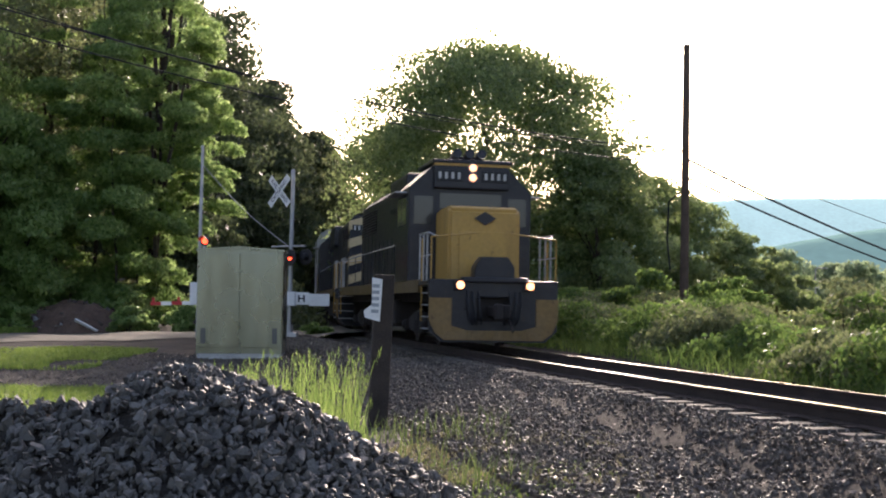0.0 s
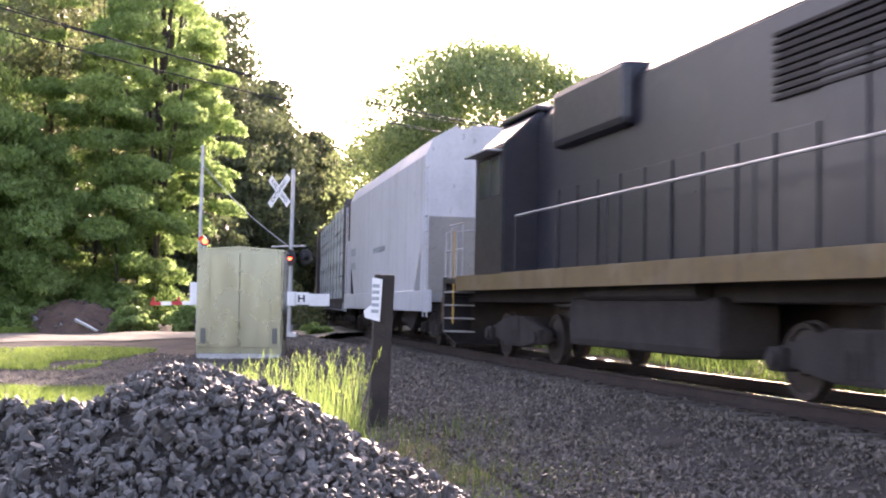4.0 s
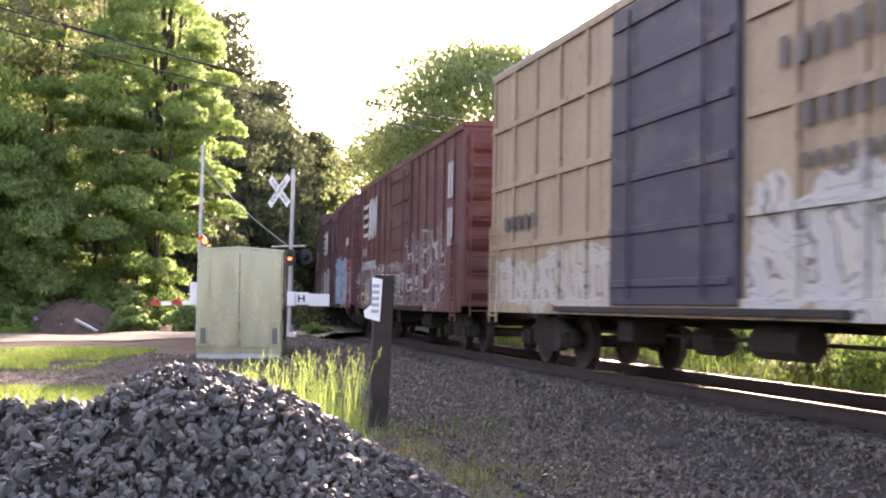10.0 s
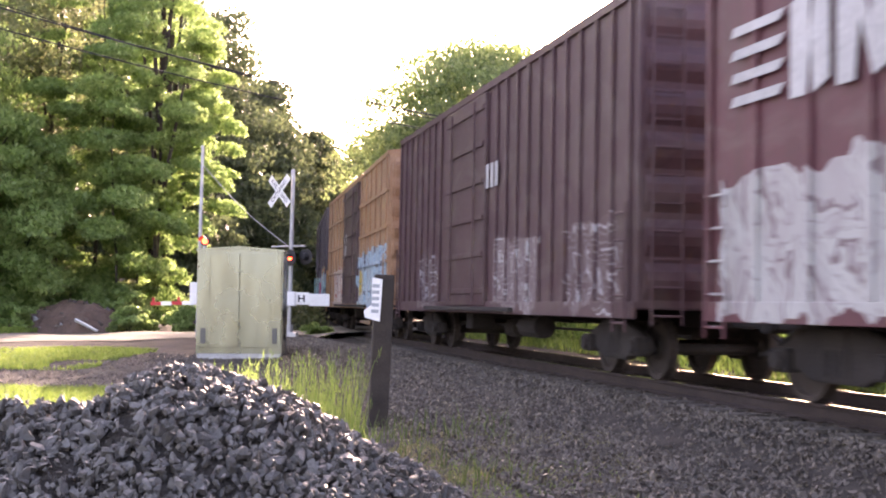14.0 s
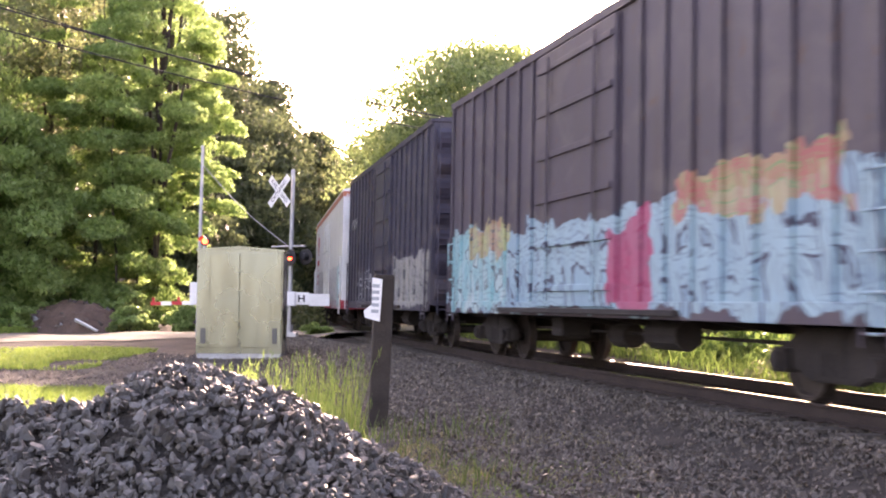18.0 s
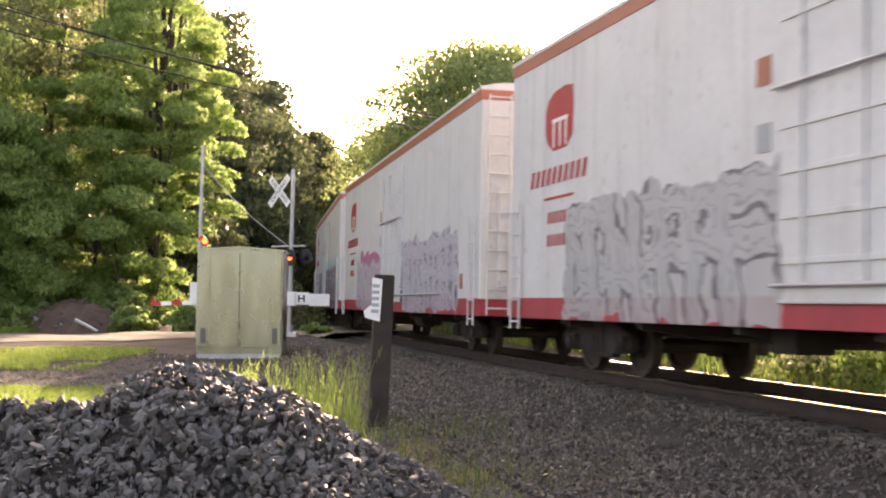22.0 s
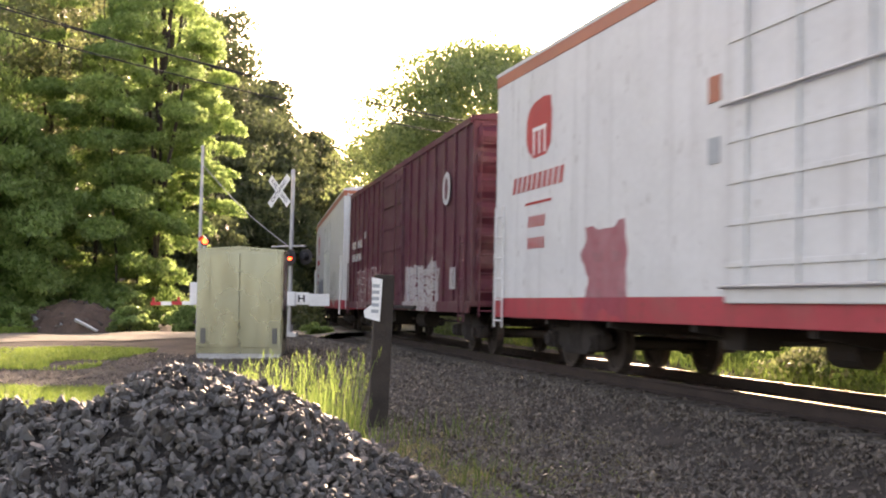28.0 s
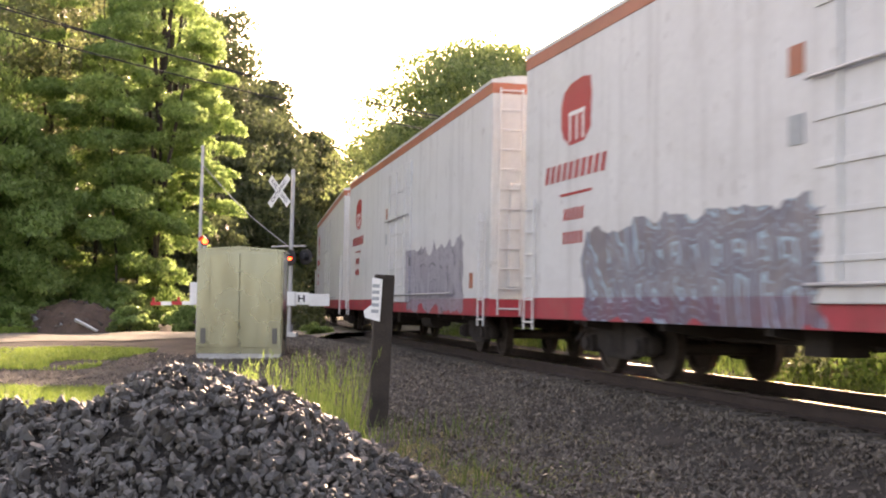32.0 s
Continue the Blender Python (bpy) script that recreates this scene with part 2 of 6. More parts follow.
def road():
    """A worn lane that comes from the open side and crosses the rails."""
    pts = [(-46, 15.5), (-30, 23), (-19, 27.5), (-12.5, 31.5), (-8.5, 37), (-5.2, 43.5), (-2, 50), (3, 58), (12, 68), (30, 84)]
    vs, fs = [], []
    k = 0
    dense = []
    for (x0, y0), (x1, y1) in zip(pts, pts[1:]):
        for i in range(6):
            dense.append((x0 + (x1 - x0) * i / 6, y0 + (y1 - y0) * i / 6))
    for i, (x, y) in enumerate(dense[:-1]):
        dx, dy = dense[i + 1][0] - x, dense[i + 1][1] - y
        n = math.hypot(dx, dy)
        for j in range(7):
            o = -3.0 + j
            px, py = x - dy / n * o, y + dx / n * o
            d = off_track(px, py)
            z = land_z(px, py) + 0.02 + 0.05 * (1 - (o / 3) ** 2)
            if d < 2.4:
                z = -0.012
            vs.append((px, py, z))
        if i:
            b = len(vs) - 14
            fs += [(b + j, b + j + 1, b + j + 8, b + j + 7) for j in range(6)]
    ob = new("road", joined("road", vs, fs, M_ROAD, True))
    tagged(ob, "worn grey asphalt lane leading over the rails", "road", kind="structure")


road()


# ---- the track
def railway():
    tr = thing("railway_track", Matrix(), "single railway track with shiny rails on wooden ties", "track", kind="structure")
    prof = [(-0.075, -0.18), (0.075, -0.18), (0.075, -0.166), (0.012, -0.145), (0.012, -0.045), (0.036, -0.036), (0.036, -0.006), (0.026, 0.0), (-0.026, 0.0), (-0.036, -0.006), (-0.036, -0.036), (-0.012, -0.045), (-0.012, -0.145), (-0.075, -0.166)]
    for side in (0.7525, -0.7525):
        vs, fs = [], []
        ss = np.concatenate([np.arange(-400, -60, 6), np.arange(-60, 16, 1.0), np.arange(16, 60, 6)])
        for s in ss:
            x, y, th = line(float(s))
            for o, z in prof:
                p = beside(float(s), side + o)
                vs.append((p.x, p.y, z + side * math.sin(radians(0.51))))
        n = len(prof)
        for i in range(len(ss) - 1):
            fs += [(i * n + j, i * n + (j + 1) % n, (i + 1) * n + (j + 1) % n, (i + 1) * n + j) for j in range(n)]
        me = joined("rail", vs, fs, [M_RUST, M_STEEL])
        for k, p in enumerate(me.polygons):
            p.material_index = 1 if k % n == 7 else 0
        ob = new("rail", me)
        ob.parent = tr
        tagged(ob, "steel rail with a bright worn head")
    bm = bmesh.new()
    box(bm, -1.3, 1.3, -0.115, 0.115, -0.36, -0.18, 0.012)
    tie = mesh_of(bm, "tie", M_TIE)
    rnd = random.Random(4)
    for i in range(150):
        s = -66 + i * 0.535
        x, y, th = line(s)
        d = rnd.uniform(-0.06, 0.06)
        p = beside(s, d)
        shared("tie", tie, tr, pose(p.x, p.y, 0.004 * rnd.random() - 0.004, 0, -0.51, math.degrees(th) + 90 + rnd.uniform(-1, 1)))
    plate = bmesh.new()
    box(plate, -0.18, 0.18, -0.09, 0.09, -0.182, -0.165, 0.004)
    plate = mesh_of(plate, "tie_plate", M_RUST)
    for i in range(90, 148):
        s = -66 + i * 0.535
        for side in (0.7525, -0.7525):
            p = beside(s, side)
            shared("tie_plate", plate, tr, pose(p.x, p.y, side * 0.0089, 0, 0, math.degrees(line(s)[2]) + 90))


railway()


# ---- loose stone
def stone_shapes(n, seed):
    out, rnd = [], random.Random(seed)
    for _ in range(n):
        bm = bmesh.new()
        sc = (rnd.uniform(0.7, 1.1), rnd.uniform(0.5, 0.85), rnd.uniform(0.4, 0.7))
        for _ in range(10):
            v = Vector((rnd.gauss(0, 1), rnd.gauss(0, 1), rnd.gauss(0, 1))).normalized() * rnd.uniform(0.85, 1.05)
            bm.verts.new((v.x * sc[0], v.y * sc[1], v.z * sc[2]))
        r = bmesh.ops.convex_hull(bm, input=bm.verts[:])
        bmesh.ops.delete(bm, geom=[g for g in r["geom_interior"] if isinstance(g, bmesh.types.BMVert)], context="VERTS")
        bm.verts.index_update()
        out.append((np.array([v.co[:] for v in bm.verts]), [[v.index for v in f.verts] for f in bm.faces]))
        bm.free()
    return out


STONES = stone_shapes(14, 5)


def scatter_stones(name, places, size, ms, seed):
    """Many stones in one mesh: places is a list of (x, y, z)."""
    rng = np.random.default_rng(seed)
    vs, fs, k = [], [], 0
    for x, y, z in places:
        v, f = STONES[rng.integers(len(STONES))]
        r = size * (0.5 + 1.15 * rng.random() ** 1.6)
        q = np.array(Euler(rng.uniform(0, 6.28, 3)).to_matrix())
        w = v @ q.T * r + np.array((x, y, z))
        vs.extend(w.tolist())
        fs.extend([[i + k for i in a] for a in f])
        k += len(v)
    return joined(name, vs, fs, ms)


def stone_mat(name, lo, hi):
    """Broken stone: every stone has its own grey, with fine grain."""
    m = mat(name, hi, rough=0.56, var=0.35, scale=5, bump=0.5, spec=0.42)
    n, ln = m.node_tree.nodes, m.node_tree.links
    geo, mix = n.new("ShaderNodeNewGeometry"), n.new("ShaderNodeMix")
    mix.data_type, mix.blend_type = "RGBA", "MULTIPLY"
    ramp = n.new("ShaderNodeMapRange")
    ramp.inputs["To Min"].default_value = lo / hi[0]
    info = n.new("ShaderNodeObjectInfo")
    add = n.new("ShaderNodeMath")
    add.operation = "ADD"
    ln.new(geo.outputs["Random Per Island"], add.inputs[0])
    ln.new(info.outputs["Random"], add.inputs[1])
    fr = n.new("ShaderNodeMath")
    fr.operation = "FRACT"
    ln.new(add.outputs[0], fr.inputs[0])
    ln.new(fr.outputs[0], ramp.inputs["Value"])
    mix.inputs["Factor"].default_value = 1
    b = n["Principled BSDF"]
    old = b.inputs["Base Color"].links[0].from_socket
    ln.new(old, mix.inputs["A"])
    ln.new(ramp.outputs[0], mix.inputs["B"])
    ln.new(mix.outputs["Result"], b.inputs["Base Color"])
    return m


M_PILE = stone_mat("grey_broken_stone", 0.055, (0.17, 0.158, 0.14))
M_BALLAST = stone_mat("dusty_ballast", 0.06, (0.165, 0.135, 0.105))
M_GRIT = mat("dark_grit", (0.066, 0.058, 0.05), rough=0.95, var=0.5, scale=5, bump=0.9, spec=0.05)


def pile_z(x, y):
    """Height of the stone heap: a peak on a long low shoulder that runs off to the open side."""
    px, py = -1.27, 5.7
    a = 1.40 - math.hypot((x - px) * (0.95 if x < px else 0.60), (y - py) * 0.62)
    b = 1.08 - 0.12 * max(0.0, abs(x + 2.6) - 1.0) - 0.9 * max(0.0, x + 1.5) - 0.55 * abs(y - 5.3)
    n = 0.09 * noise.noise((x * 1.6, y * 1.6, 0.3)) + 0.05 * noise.noise((x * 4, y * 4, 1.3))
    m = max(a, b)
    m = m if m < 1.08 else 1.08 + (m - 1.08) * 0.5
    return -0.55 + m + n * (0.35 if x < -1.75 else 1.0)


def stone_pile():
    vs, fs = [], []
    nx, ny = 90, 70
    for j in range(ny):
        for i in range(nx):
            x, y = -5.5 + 9 * i / (nx - 1), 2.6 + 6.2 * j / (ny - 1)
            vs.append((x, y, max(pile_z(x, y) - 0.04, -0.75)))
    fs = [(j * nx + i, j * nx + i + 1, (j + 1) * nx + i + 1, (j + 1) * nx + i) for j in range(ny - 1) for i in range(nx - 1)]
    heap = thing("stone_pile", Matrix(), "heap of loose grey crushed stone beside the track", "gravel pile")
    core = new("heap_core", joined("heap_core", vs, fs, M_GRIT, True))
    core.parent = heap
    rng = np.random.default_rng(8)
    far, close = [], []
    while len(far) + len(close) < 23000:
        x, y = rng.uniform(-4.6, 3.2), rng.uniform(3.0, 7.6)
        z = pile_z(x, y)
        if z < land_z(x, y) - 0.05 or abs(x) > 0.42 * y + 0.5:
            continue
        (close if len(close) < 300 and 3.2 < y < 4.6 and abs(x + 1.0) < 1.1 else far).append((x, y, z + rng.uniform(-0.02, 0.025)))
    st = new("stone_rubble", scatter_stones("stone_rubble", far, 0.032, M_PILE, 2))
    st.parent = heap
    tagged(st, kind="stuff")
    shapes = []
    for v, f in STONES:
        shapes.append(joined("stone", (v * 0.037).tolist(), f, M_PILE))
    for p in close:
        shared("stone", shapes[rng.integers(len(shapes))], heap, pose(*p, *rng.uniform(0, 360, 3)))


stone_pile()


def ballast_bed():
    """The bed of crushed stone under and beside the ties."""
    vs, fs = [], []
    offs = [-3.4, -2.9, -2.4, -1.9, -1.4, 0.0, 1.4, 1.9, 2.4, 2.9, 3.4, 4.0, 4.6]
    ss = np.arange(-60, 14, 0.4)
    for s in ss:
        for k, o in enumerate(offs):
            p = beside(float(s), o + (0.25 * noise.noise((s * 0.5, k, 0)) if abs(o) > 3 else 0))
            e = -0.03 if k in (0, len(offs) - 1) else 0.035
            vs.append((p.x, p.y, land_z(p.x, p.y) + e + 0.012 * noise.noise((p.x * 6, p.y * 6, 0))))
    w = len(offs)
    fs = [(i * w + j, i * w + j + 1, (i + 1) * w + j + 1, (i + 1) * w + j) for i in range(len(ss) - 1) for j in range(w - 1)]
    tagged(new("ballast_bed", joined("ballast_bed", vs, fs, M_GRIT, True)), "dark gritty bed of crushed stone under the track", "track bed", kind="structure")


ballast_bed()


def ballast():
    rng = np.random.default_rng(11)
    pl = []
    while len(pl) < 46000:
        s, o = rng.uniform(-22, 7), rng.uniform(-2.2, 4.7)
        if o < 1.2 and rng.random() < 0.5:
            continue
        if rng.random() < 0.35 and s < -8:
            continue
        p = beside(s, o)
        if p.y < 6 or abs(p.x) > 0.42 * p.y + 0.5:
            continue
        g = land_z(p.x, p.y)
        pl.append((p.x, p.y, g + rng.uniform(0.03, 0.065)))
    ob = new("ballast", scatter_stones("ballast", pl, 0.031, M_BALLAST, 6))
    tagged(ob, "dusty grey crushed stone ballast along the ties", "ballast", kind="stuff")
    pl = []
    while len(pl) < 12000:
        y = rng.uniform(8.5, 17)
        x = rng.uniform(-0.42 * y, 0.42 * y)
        if off_track(x, y) < 3.2:
            continue
        pl.append((x, y, land_z(x, y) + 0.0))
    while len(pl) < 30000:
        y = rng.uniform(8.5, 14.5)
        x = rng.uniform(-0.3, 0.42 * y)
        if 3.2 < off_track(x, y) < 7:
            pl.append((x, y, land_z(x, y) + 0.012))
    while len(pl) < 34000:
        x, y = rng.uniform(-3.2, 1.2), rng.uniform(14, 23)
        if 3.2 < off_track(x, y) < 6.5:
            pl.append((x, y, land_z(x, y) + 0.012))
    while len(pl) < 42000:
        x, y = rng.uniform(-9, -2.5), rng.uniform(15, 25)
        if off_track(x, y) > 3.2:
            pl.append((x, y, land_z(x, y) + 0.005))
    ob = new("gravel", scatter_stones("gravel", pl, 0.025, M_BALLAST, 9))
    tagged(ob, "thin scatter of gravel on the trodden verge", "gravel", kind="stuff")


ballast()


def soil_bank():
    """A dark earth bank at the foot of the wood, with stones in its face."""
    vs, fs = [], []
    n = 44
    for j in range(n):
        for i in range(n):
            x, y = -16.6 + 5.6 * i / (n - 1), 38.6 + 5.0 * j / (n - 1)
            rise = math.sin(math.pi * min(1, max(0, (y - 39.0) / 4.5))) ** 0.9
            h = 1.25 * rise * max(0.0, 1 - abs((x + 13.0) / 2.7) ** 2.2) - 0.15 + 0.2 * noise.noise((x * 0.9, y * 0.9, 2.0)) + 0.15 * noise.noise((x * 3.3, y * 3.3, 4.0))
            vs.append((x, y, land_z(x, y) - 0.12 + h))
    fs = [(j * n + i, j * n + i + 1, (j + 1) * n + i + 1, (j + 1) * n + i) for j in range(n - 1) for i in range(n - 1)]
    ob = new("soil_bank", joined("soil_bank", vs, fs, M_SOIL))
    tagged(ob, "dark crumbling soil bank below the trees", "bank")
    rng = np.random.default_rng(3)
    bits = [vs[rng.integers(len(vs))] for k in range(260)]
    bits = [(x + rng.uniform(-0.1, 0.1), y, z) for x, y, z in bits if math.hypot((x + 12.9) / 3.0, (y - 42.2) / 2.9) < 0.95]
    rub = new("bank_rubble", scatter_stones("bank_rubble", bits, 0.09, M_BALLAST, 4))
    rub.parent = ob
    tagged(rub, kind="stuff")
    plank = new("plank", joined("plank", *[[(-0.42, -0.07, 0), (0.42, -0.07, 0), (0.42, 0.07, 0), (-0.42, 0.07, 0), (-0.42, -0.07, 0.04), (0.42, -0.07, 0.04), (0.42, 0.07, 0.04), (-0.42, 0.07, 0.04)], [(0, 3, 2, 1), (4, 5, 6, 7), (0, 1, 5, 4), (1, 2, 6, 5), (2, 3, 7, 6), (3, 0, 4, 7)]], M_WHITE))
    plank.matrix_basis = pose(-12.0, 39.3, land_z(-12.0, 39.3) + 0.25, -35, 28, 10)
    tagged(plank, "short pale board lying against the soil bank", "board")
    for k, (x, y, z, r) in enumerate(((-12.35, 39.9, 0.35, 0.28), (-13.6, 39.5, 0.28, 0.17), (-13.9, 39.8, 0.9, 0.2), (-12.9, 39.6, 0.6, 0.15))):
        v, f = STONES[k]
        st = new("boulder", joined("boulder", (v * r).tolist(), f, M_STONE_B))
        st.matrix_basis = pose(x, y, land_z(x, y) + z * 0.5, 20 * k, 10, 40 * k)
        tagged(st, "pale angular stone lying on the soil bank", "stone", "stones on the bank")


soil_bank()
# ---- plants
def leaf_cloud(n, blobs, size, seed, droop=0.3):
    """Leaves as small folded blades, gathered on the shells of many uneven clumps."""
    rng = np.random.default_rng(seed)
    w = np.array([b[3] ** 2 for b in blobs])
    pick = rng.choice(len(blobs), n, p=w / w.sum())
    c = np.array([b[:3] for b in blobs])[pick]
    r = np.array([b[3] for b in blobs])[pick]
    d = rng.normal(size=(n, 3))
    d /= np.linalg.norm(d, axis=1)[:, None]
    d[:, :2] *= 1.1
    d[:, 2] *= 0.55
    rad = r * (0.5 + 0.65 * rng.random(n) ** 0.8)
    off = d * rad[:, None]
    # each clump is a spray that reaches outwards and hangs at its tip
    out = c[:, :2] / (np.linalg.norm(c[:, :2], axis=1)[:, None] + 0.01)
    reach = (off[:, :2] * out).sum(1)
    off[:, :2] += out * (reach * 0.45)[:, None]
    off[:, 2] -= 0.3 * np.maximum(reach, 0) ** 2 / (r + 0.05) + 0.1 * reach
    p = c + off
    nrm = d + rng.normal(0, 0.7, (n, 3))
    nrm /= np.linalg.norm(nrm, axis=1)[:, None]
    t = np.cross(nrm, rng.normal(size=(n, 3)))
    t[:, 2] -= droop
    t /= np.linalg.norm(t, axis=1)[:, None]
    u = np.cross(nrm, t)
    s = size * rng.uniform(0.6, 1.4, n)[:, None]
    a, b = p - t * s, p + t * s
    l, q = p + u * s * 0.55 + nrm * s * 0.15, p - u * s * 0.55 + nrm * s * 0.15
    v = np.stack([a, l, b, q], 1).reshape(-1, 3)
    f = np.arange(4 * n).reshape(-1, 4)
    return v, f


def cloud_mesh(name, v, f, m):
    me = bpy.data.meshes.new(name)
    me.vertices.add(len(v))
    me.vertices.foreach_set("co", v.ravel())
    me.loops.add(f.size)
    me.polygons.add(len(f))
    me.loops.foreach_set("vertex_index", f.ravel().astype(np.int32))
    me.polygons.foreach_set("loop_start", (np.arange(len(f)) * 4).astype(np.int32))
    me.materials.append(m)
    me.update(calc_edges=True)
    return me


def tree(name, x, y, h, rad, leaves, size, m, label, seed, low=0.25, squash=1.0, clumps=40, girth=0.024, dome=False, tuft=1.0):
    z = land_z(x, y)
    t = thing(name, pose(x, y, z - 0.1), label, "tree", "trees along the line")
    rnd = random.Random(seed)
    bm = bmesh.new()
    top = h * 0.72
    pts = [Vector((0, 0, 0))]
    for i in range(1, 7):
        pts.append(Vector((rnd.uniform(-0.15, 0.15) * i * 0.4, rnd.uniform(-0.15, 0.15) * i * 0.4, top * i / 6)))
    for i in range(6):
        rod(bm, pts[i], pts[i + 1], girth * h * (1 - i / 7.5), 8, girth * h * (1 - (i + 1) / 7.5))
    part("trunk", bm, M_BARK, t, smooth=True)
    blobs = []
    for i in range(clumps):
        f = low + (1 - low) * (i + 0.5) / clumps
        a = i * 2.4 + rnd.uniform(-0.5, 0.5)
        env = math.sin(math.pi * min(1, max(0.0, (f - low * 0.6) / (1.06 - low * 0.6))) ** 0.8) ** 0.7
        if dome:
            env = math.sqrt(max(0.0, 1 - ((f - 0.55) / 0.47) ** 2)) if f > 0.55 else 0.72 + 0.28 * f / 0.55
        rr = rad * env * rnd.uniform(0.1, 1.0 if dome else 0.92) ** (0.55 if dome else 0.6)
        c = (rr * math.cos(a), rr * math.sin(a), h * f * squash + rnd.uniform(-0.3, 0.3))
        blobs.append((*c, tuft * min(1.3, rad * rnd.uniform(0.12, 0.28))))
        if clumps > 45 and i % (clumps // 7) == 3:
            k = min(5, max(1, int(f * 6 * 0.8)))
            bm = bmesh.new()
            rod(bm, pts[k], c, 0.006 * h, 5, 0.002 * h)
            part("limb", bm, M_BARK, t)
    v, fc = leaf_cloud(leaves, blobs, size, seed)
    c = new("crown", cloud_mesh("crown", v, fc, m))
    c.parent = t
    return t


def bush(x, y, h, rad, leaves, size, m, label, seed, name="bush"):
    z = land_z(x, y)
    t = thing(name, pose(x, y, z - 0.05), label, "bush", "bushes beside the rails")
    rnd = random.Random(seed)
    blobs = []
    for i in range(16):
        a, rr = rnd.uniform(0, 6.28), rad * math.sqrt(rnd.random())
        zz = h * rnd.uniform(0.15, 0.8) * (1 - 0.45 * (rr / rad) ** 2)
        blobs.append((rr * math.cos(a), rr * math.sin(a), zz, min(rad * rnd.uniform(0.2, 0.4), 0.5 * h)))
    v, f = leaf_cloud(leaves, blobs, size, seed, 0.1)
    v[:, 2] = np.maximum(v[:, 2], 0.02)
    c = new("foliage", cloud_mesh("foliage", v, f, m))
    c.parent = t
    for b in blobs[::6]:
        bm = bmesh.new()
        rod(bm, (b[0] * 0.2, b[1] * 0.2, 0), b[:3], 0.02, 5, 0.008)
        part("stem", bm, M_BARK, t)
    return t


# the big trees behind the crossing
tree("tree", 2.4, 60, 14.2, 7.5, 120000, 0.1, L_TREE, "broad green tree standing behind the crossing", 21, low=0.1, clumps=330, dome=True)
tree("tree", -4.6, 92, 14.8, 5.0, 26000, 0.17, L_DARK, "green tree in the wood beyond the rails", 22, low=0.05, clumps=110, dome=True)
tree("tree", 7.4, 56, 9.0, 3.4, 26000, 0.1, L_TREE, "smaller leafy tree beside the broad one", 23, low=0.1, clumps=60)
tree("tree", 9.4, 62, 8.2, 3.4, 20000, 0.11, L_TREE, "dark leafy tree behind the utility pole", 26, low=0.03, clumps=50, dome=True)
tree("tree", 12.2, 66, 8.0, 3.2, 20000, 0.11, L_TREE, "dark leafy tree behind the utility pole", 24, low=0.03, clumps=60, dome=True)
tree("tree", 15.0, 70, 7.6, 3.0, 18000, 0.11, L_TREE, "dark leafy tree behind the utility pole", 25, low=0.03, clumps=60, dome=True)
tree("tree", 17.9, 71, 5.6, 2.6, 14000, 0.11, L_TREE, "low rounded tree at the end of the hedge", 28, low=0.03, clumps=40, dome=True)
tree("tree", 20.6, 72, 3.6, 2.4, 11000, 0.11, L_TREE, "low rounded tree at the end of the hedge", 29, low=0.03, clumps=40, dome=True)
tree("tree", 0.2, 74, 10.5, 4.4, 12000, 0.15, L_DARK, "shaded leafy tree in the wood beyond the rails", 27, low=0.05, clumps=40)

# the wood on the slope
WOOD = [(-16.2, 47, 21, 3.8), (-20.0, 46, 21, 4.2), (-18.0, 41.0, 11.5, 3.0), (-15.6, 42.4, 7.5, 2.4)]
for i, (x, y, h, r) in enumerate(WOOD):
    # The first tree's darker leaves paint in the shade of that corner.
    tree("tree", x, y, h, r, 40000, 0.1, L_WOOD if i % 4 else L_DARK, "tall leafy tree at the edge of the wooded slope", 40 + i, low=0.02, clumps=80, girth=0.005, tuft=1.3)
# These trees take the darkened leaves, so gaps in the wood's edge look shaded.
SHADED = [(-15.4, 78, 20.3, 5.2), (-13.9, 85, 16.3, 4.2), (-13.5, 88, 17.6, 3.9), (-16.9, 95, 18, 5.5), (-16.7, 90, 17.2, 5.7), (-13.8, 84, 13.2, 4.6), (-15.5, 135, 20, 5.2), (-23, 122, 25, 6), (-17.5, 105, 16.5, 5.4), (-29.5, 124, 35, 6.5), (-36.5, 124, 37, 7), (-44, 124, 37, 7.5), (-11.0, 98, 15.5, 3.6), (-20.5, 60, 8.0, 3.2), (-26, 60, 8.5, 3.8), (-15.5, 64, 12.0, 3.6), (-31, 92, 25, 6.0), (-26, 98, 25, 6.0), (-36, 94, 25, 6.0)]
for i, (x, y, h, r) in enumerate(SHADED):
    tree("tree", x, y, h, r, 22000, 0.17 if y < 110 else 0.3, L_SHADE if y < 110 else L_DEEP, "leafy tree deep in the wood with shade-dark leaves", 70 + i, low=0.02, clumps=150)
# slender trees that stand free along the sunny edge
EDGE = [(-11.4, 46.5, 20.5, 2.1), (-13.4, 45, 18.5, 2.1), (-10.2, 48.5, 12.5, 1.6), (-12.3, 43.8, 12.5, 1.9), (-11.9, 45.6, 9.4, 1.5), (-14.6, 43.6, 9.5, 1.6), (-11.9, 50, 22, 2.1)]
for i, (x, y, h, r) in enumerate(EDGE):
    tree("tree", x, y, h, r, int(1300 * h), 0.085, L_WOOD, "slender sunlit tree at the edge of the wood", 90 + i, low=0.42 if i == 2 else 0.05, clumps=int(2.3 * h), girth=0.005, tuft=1.35)

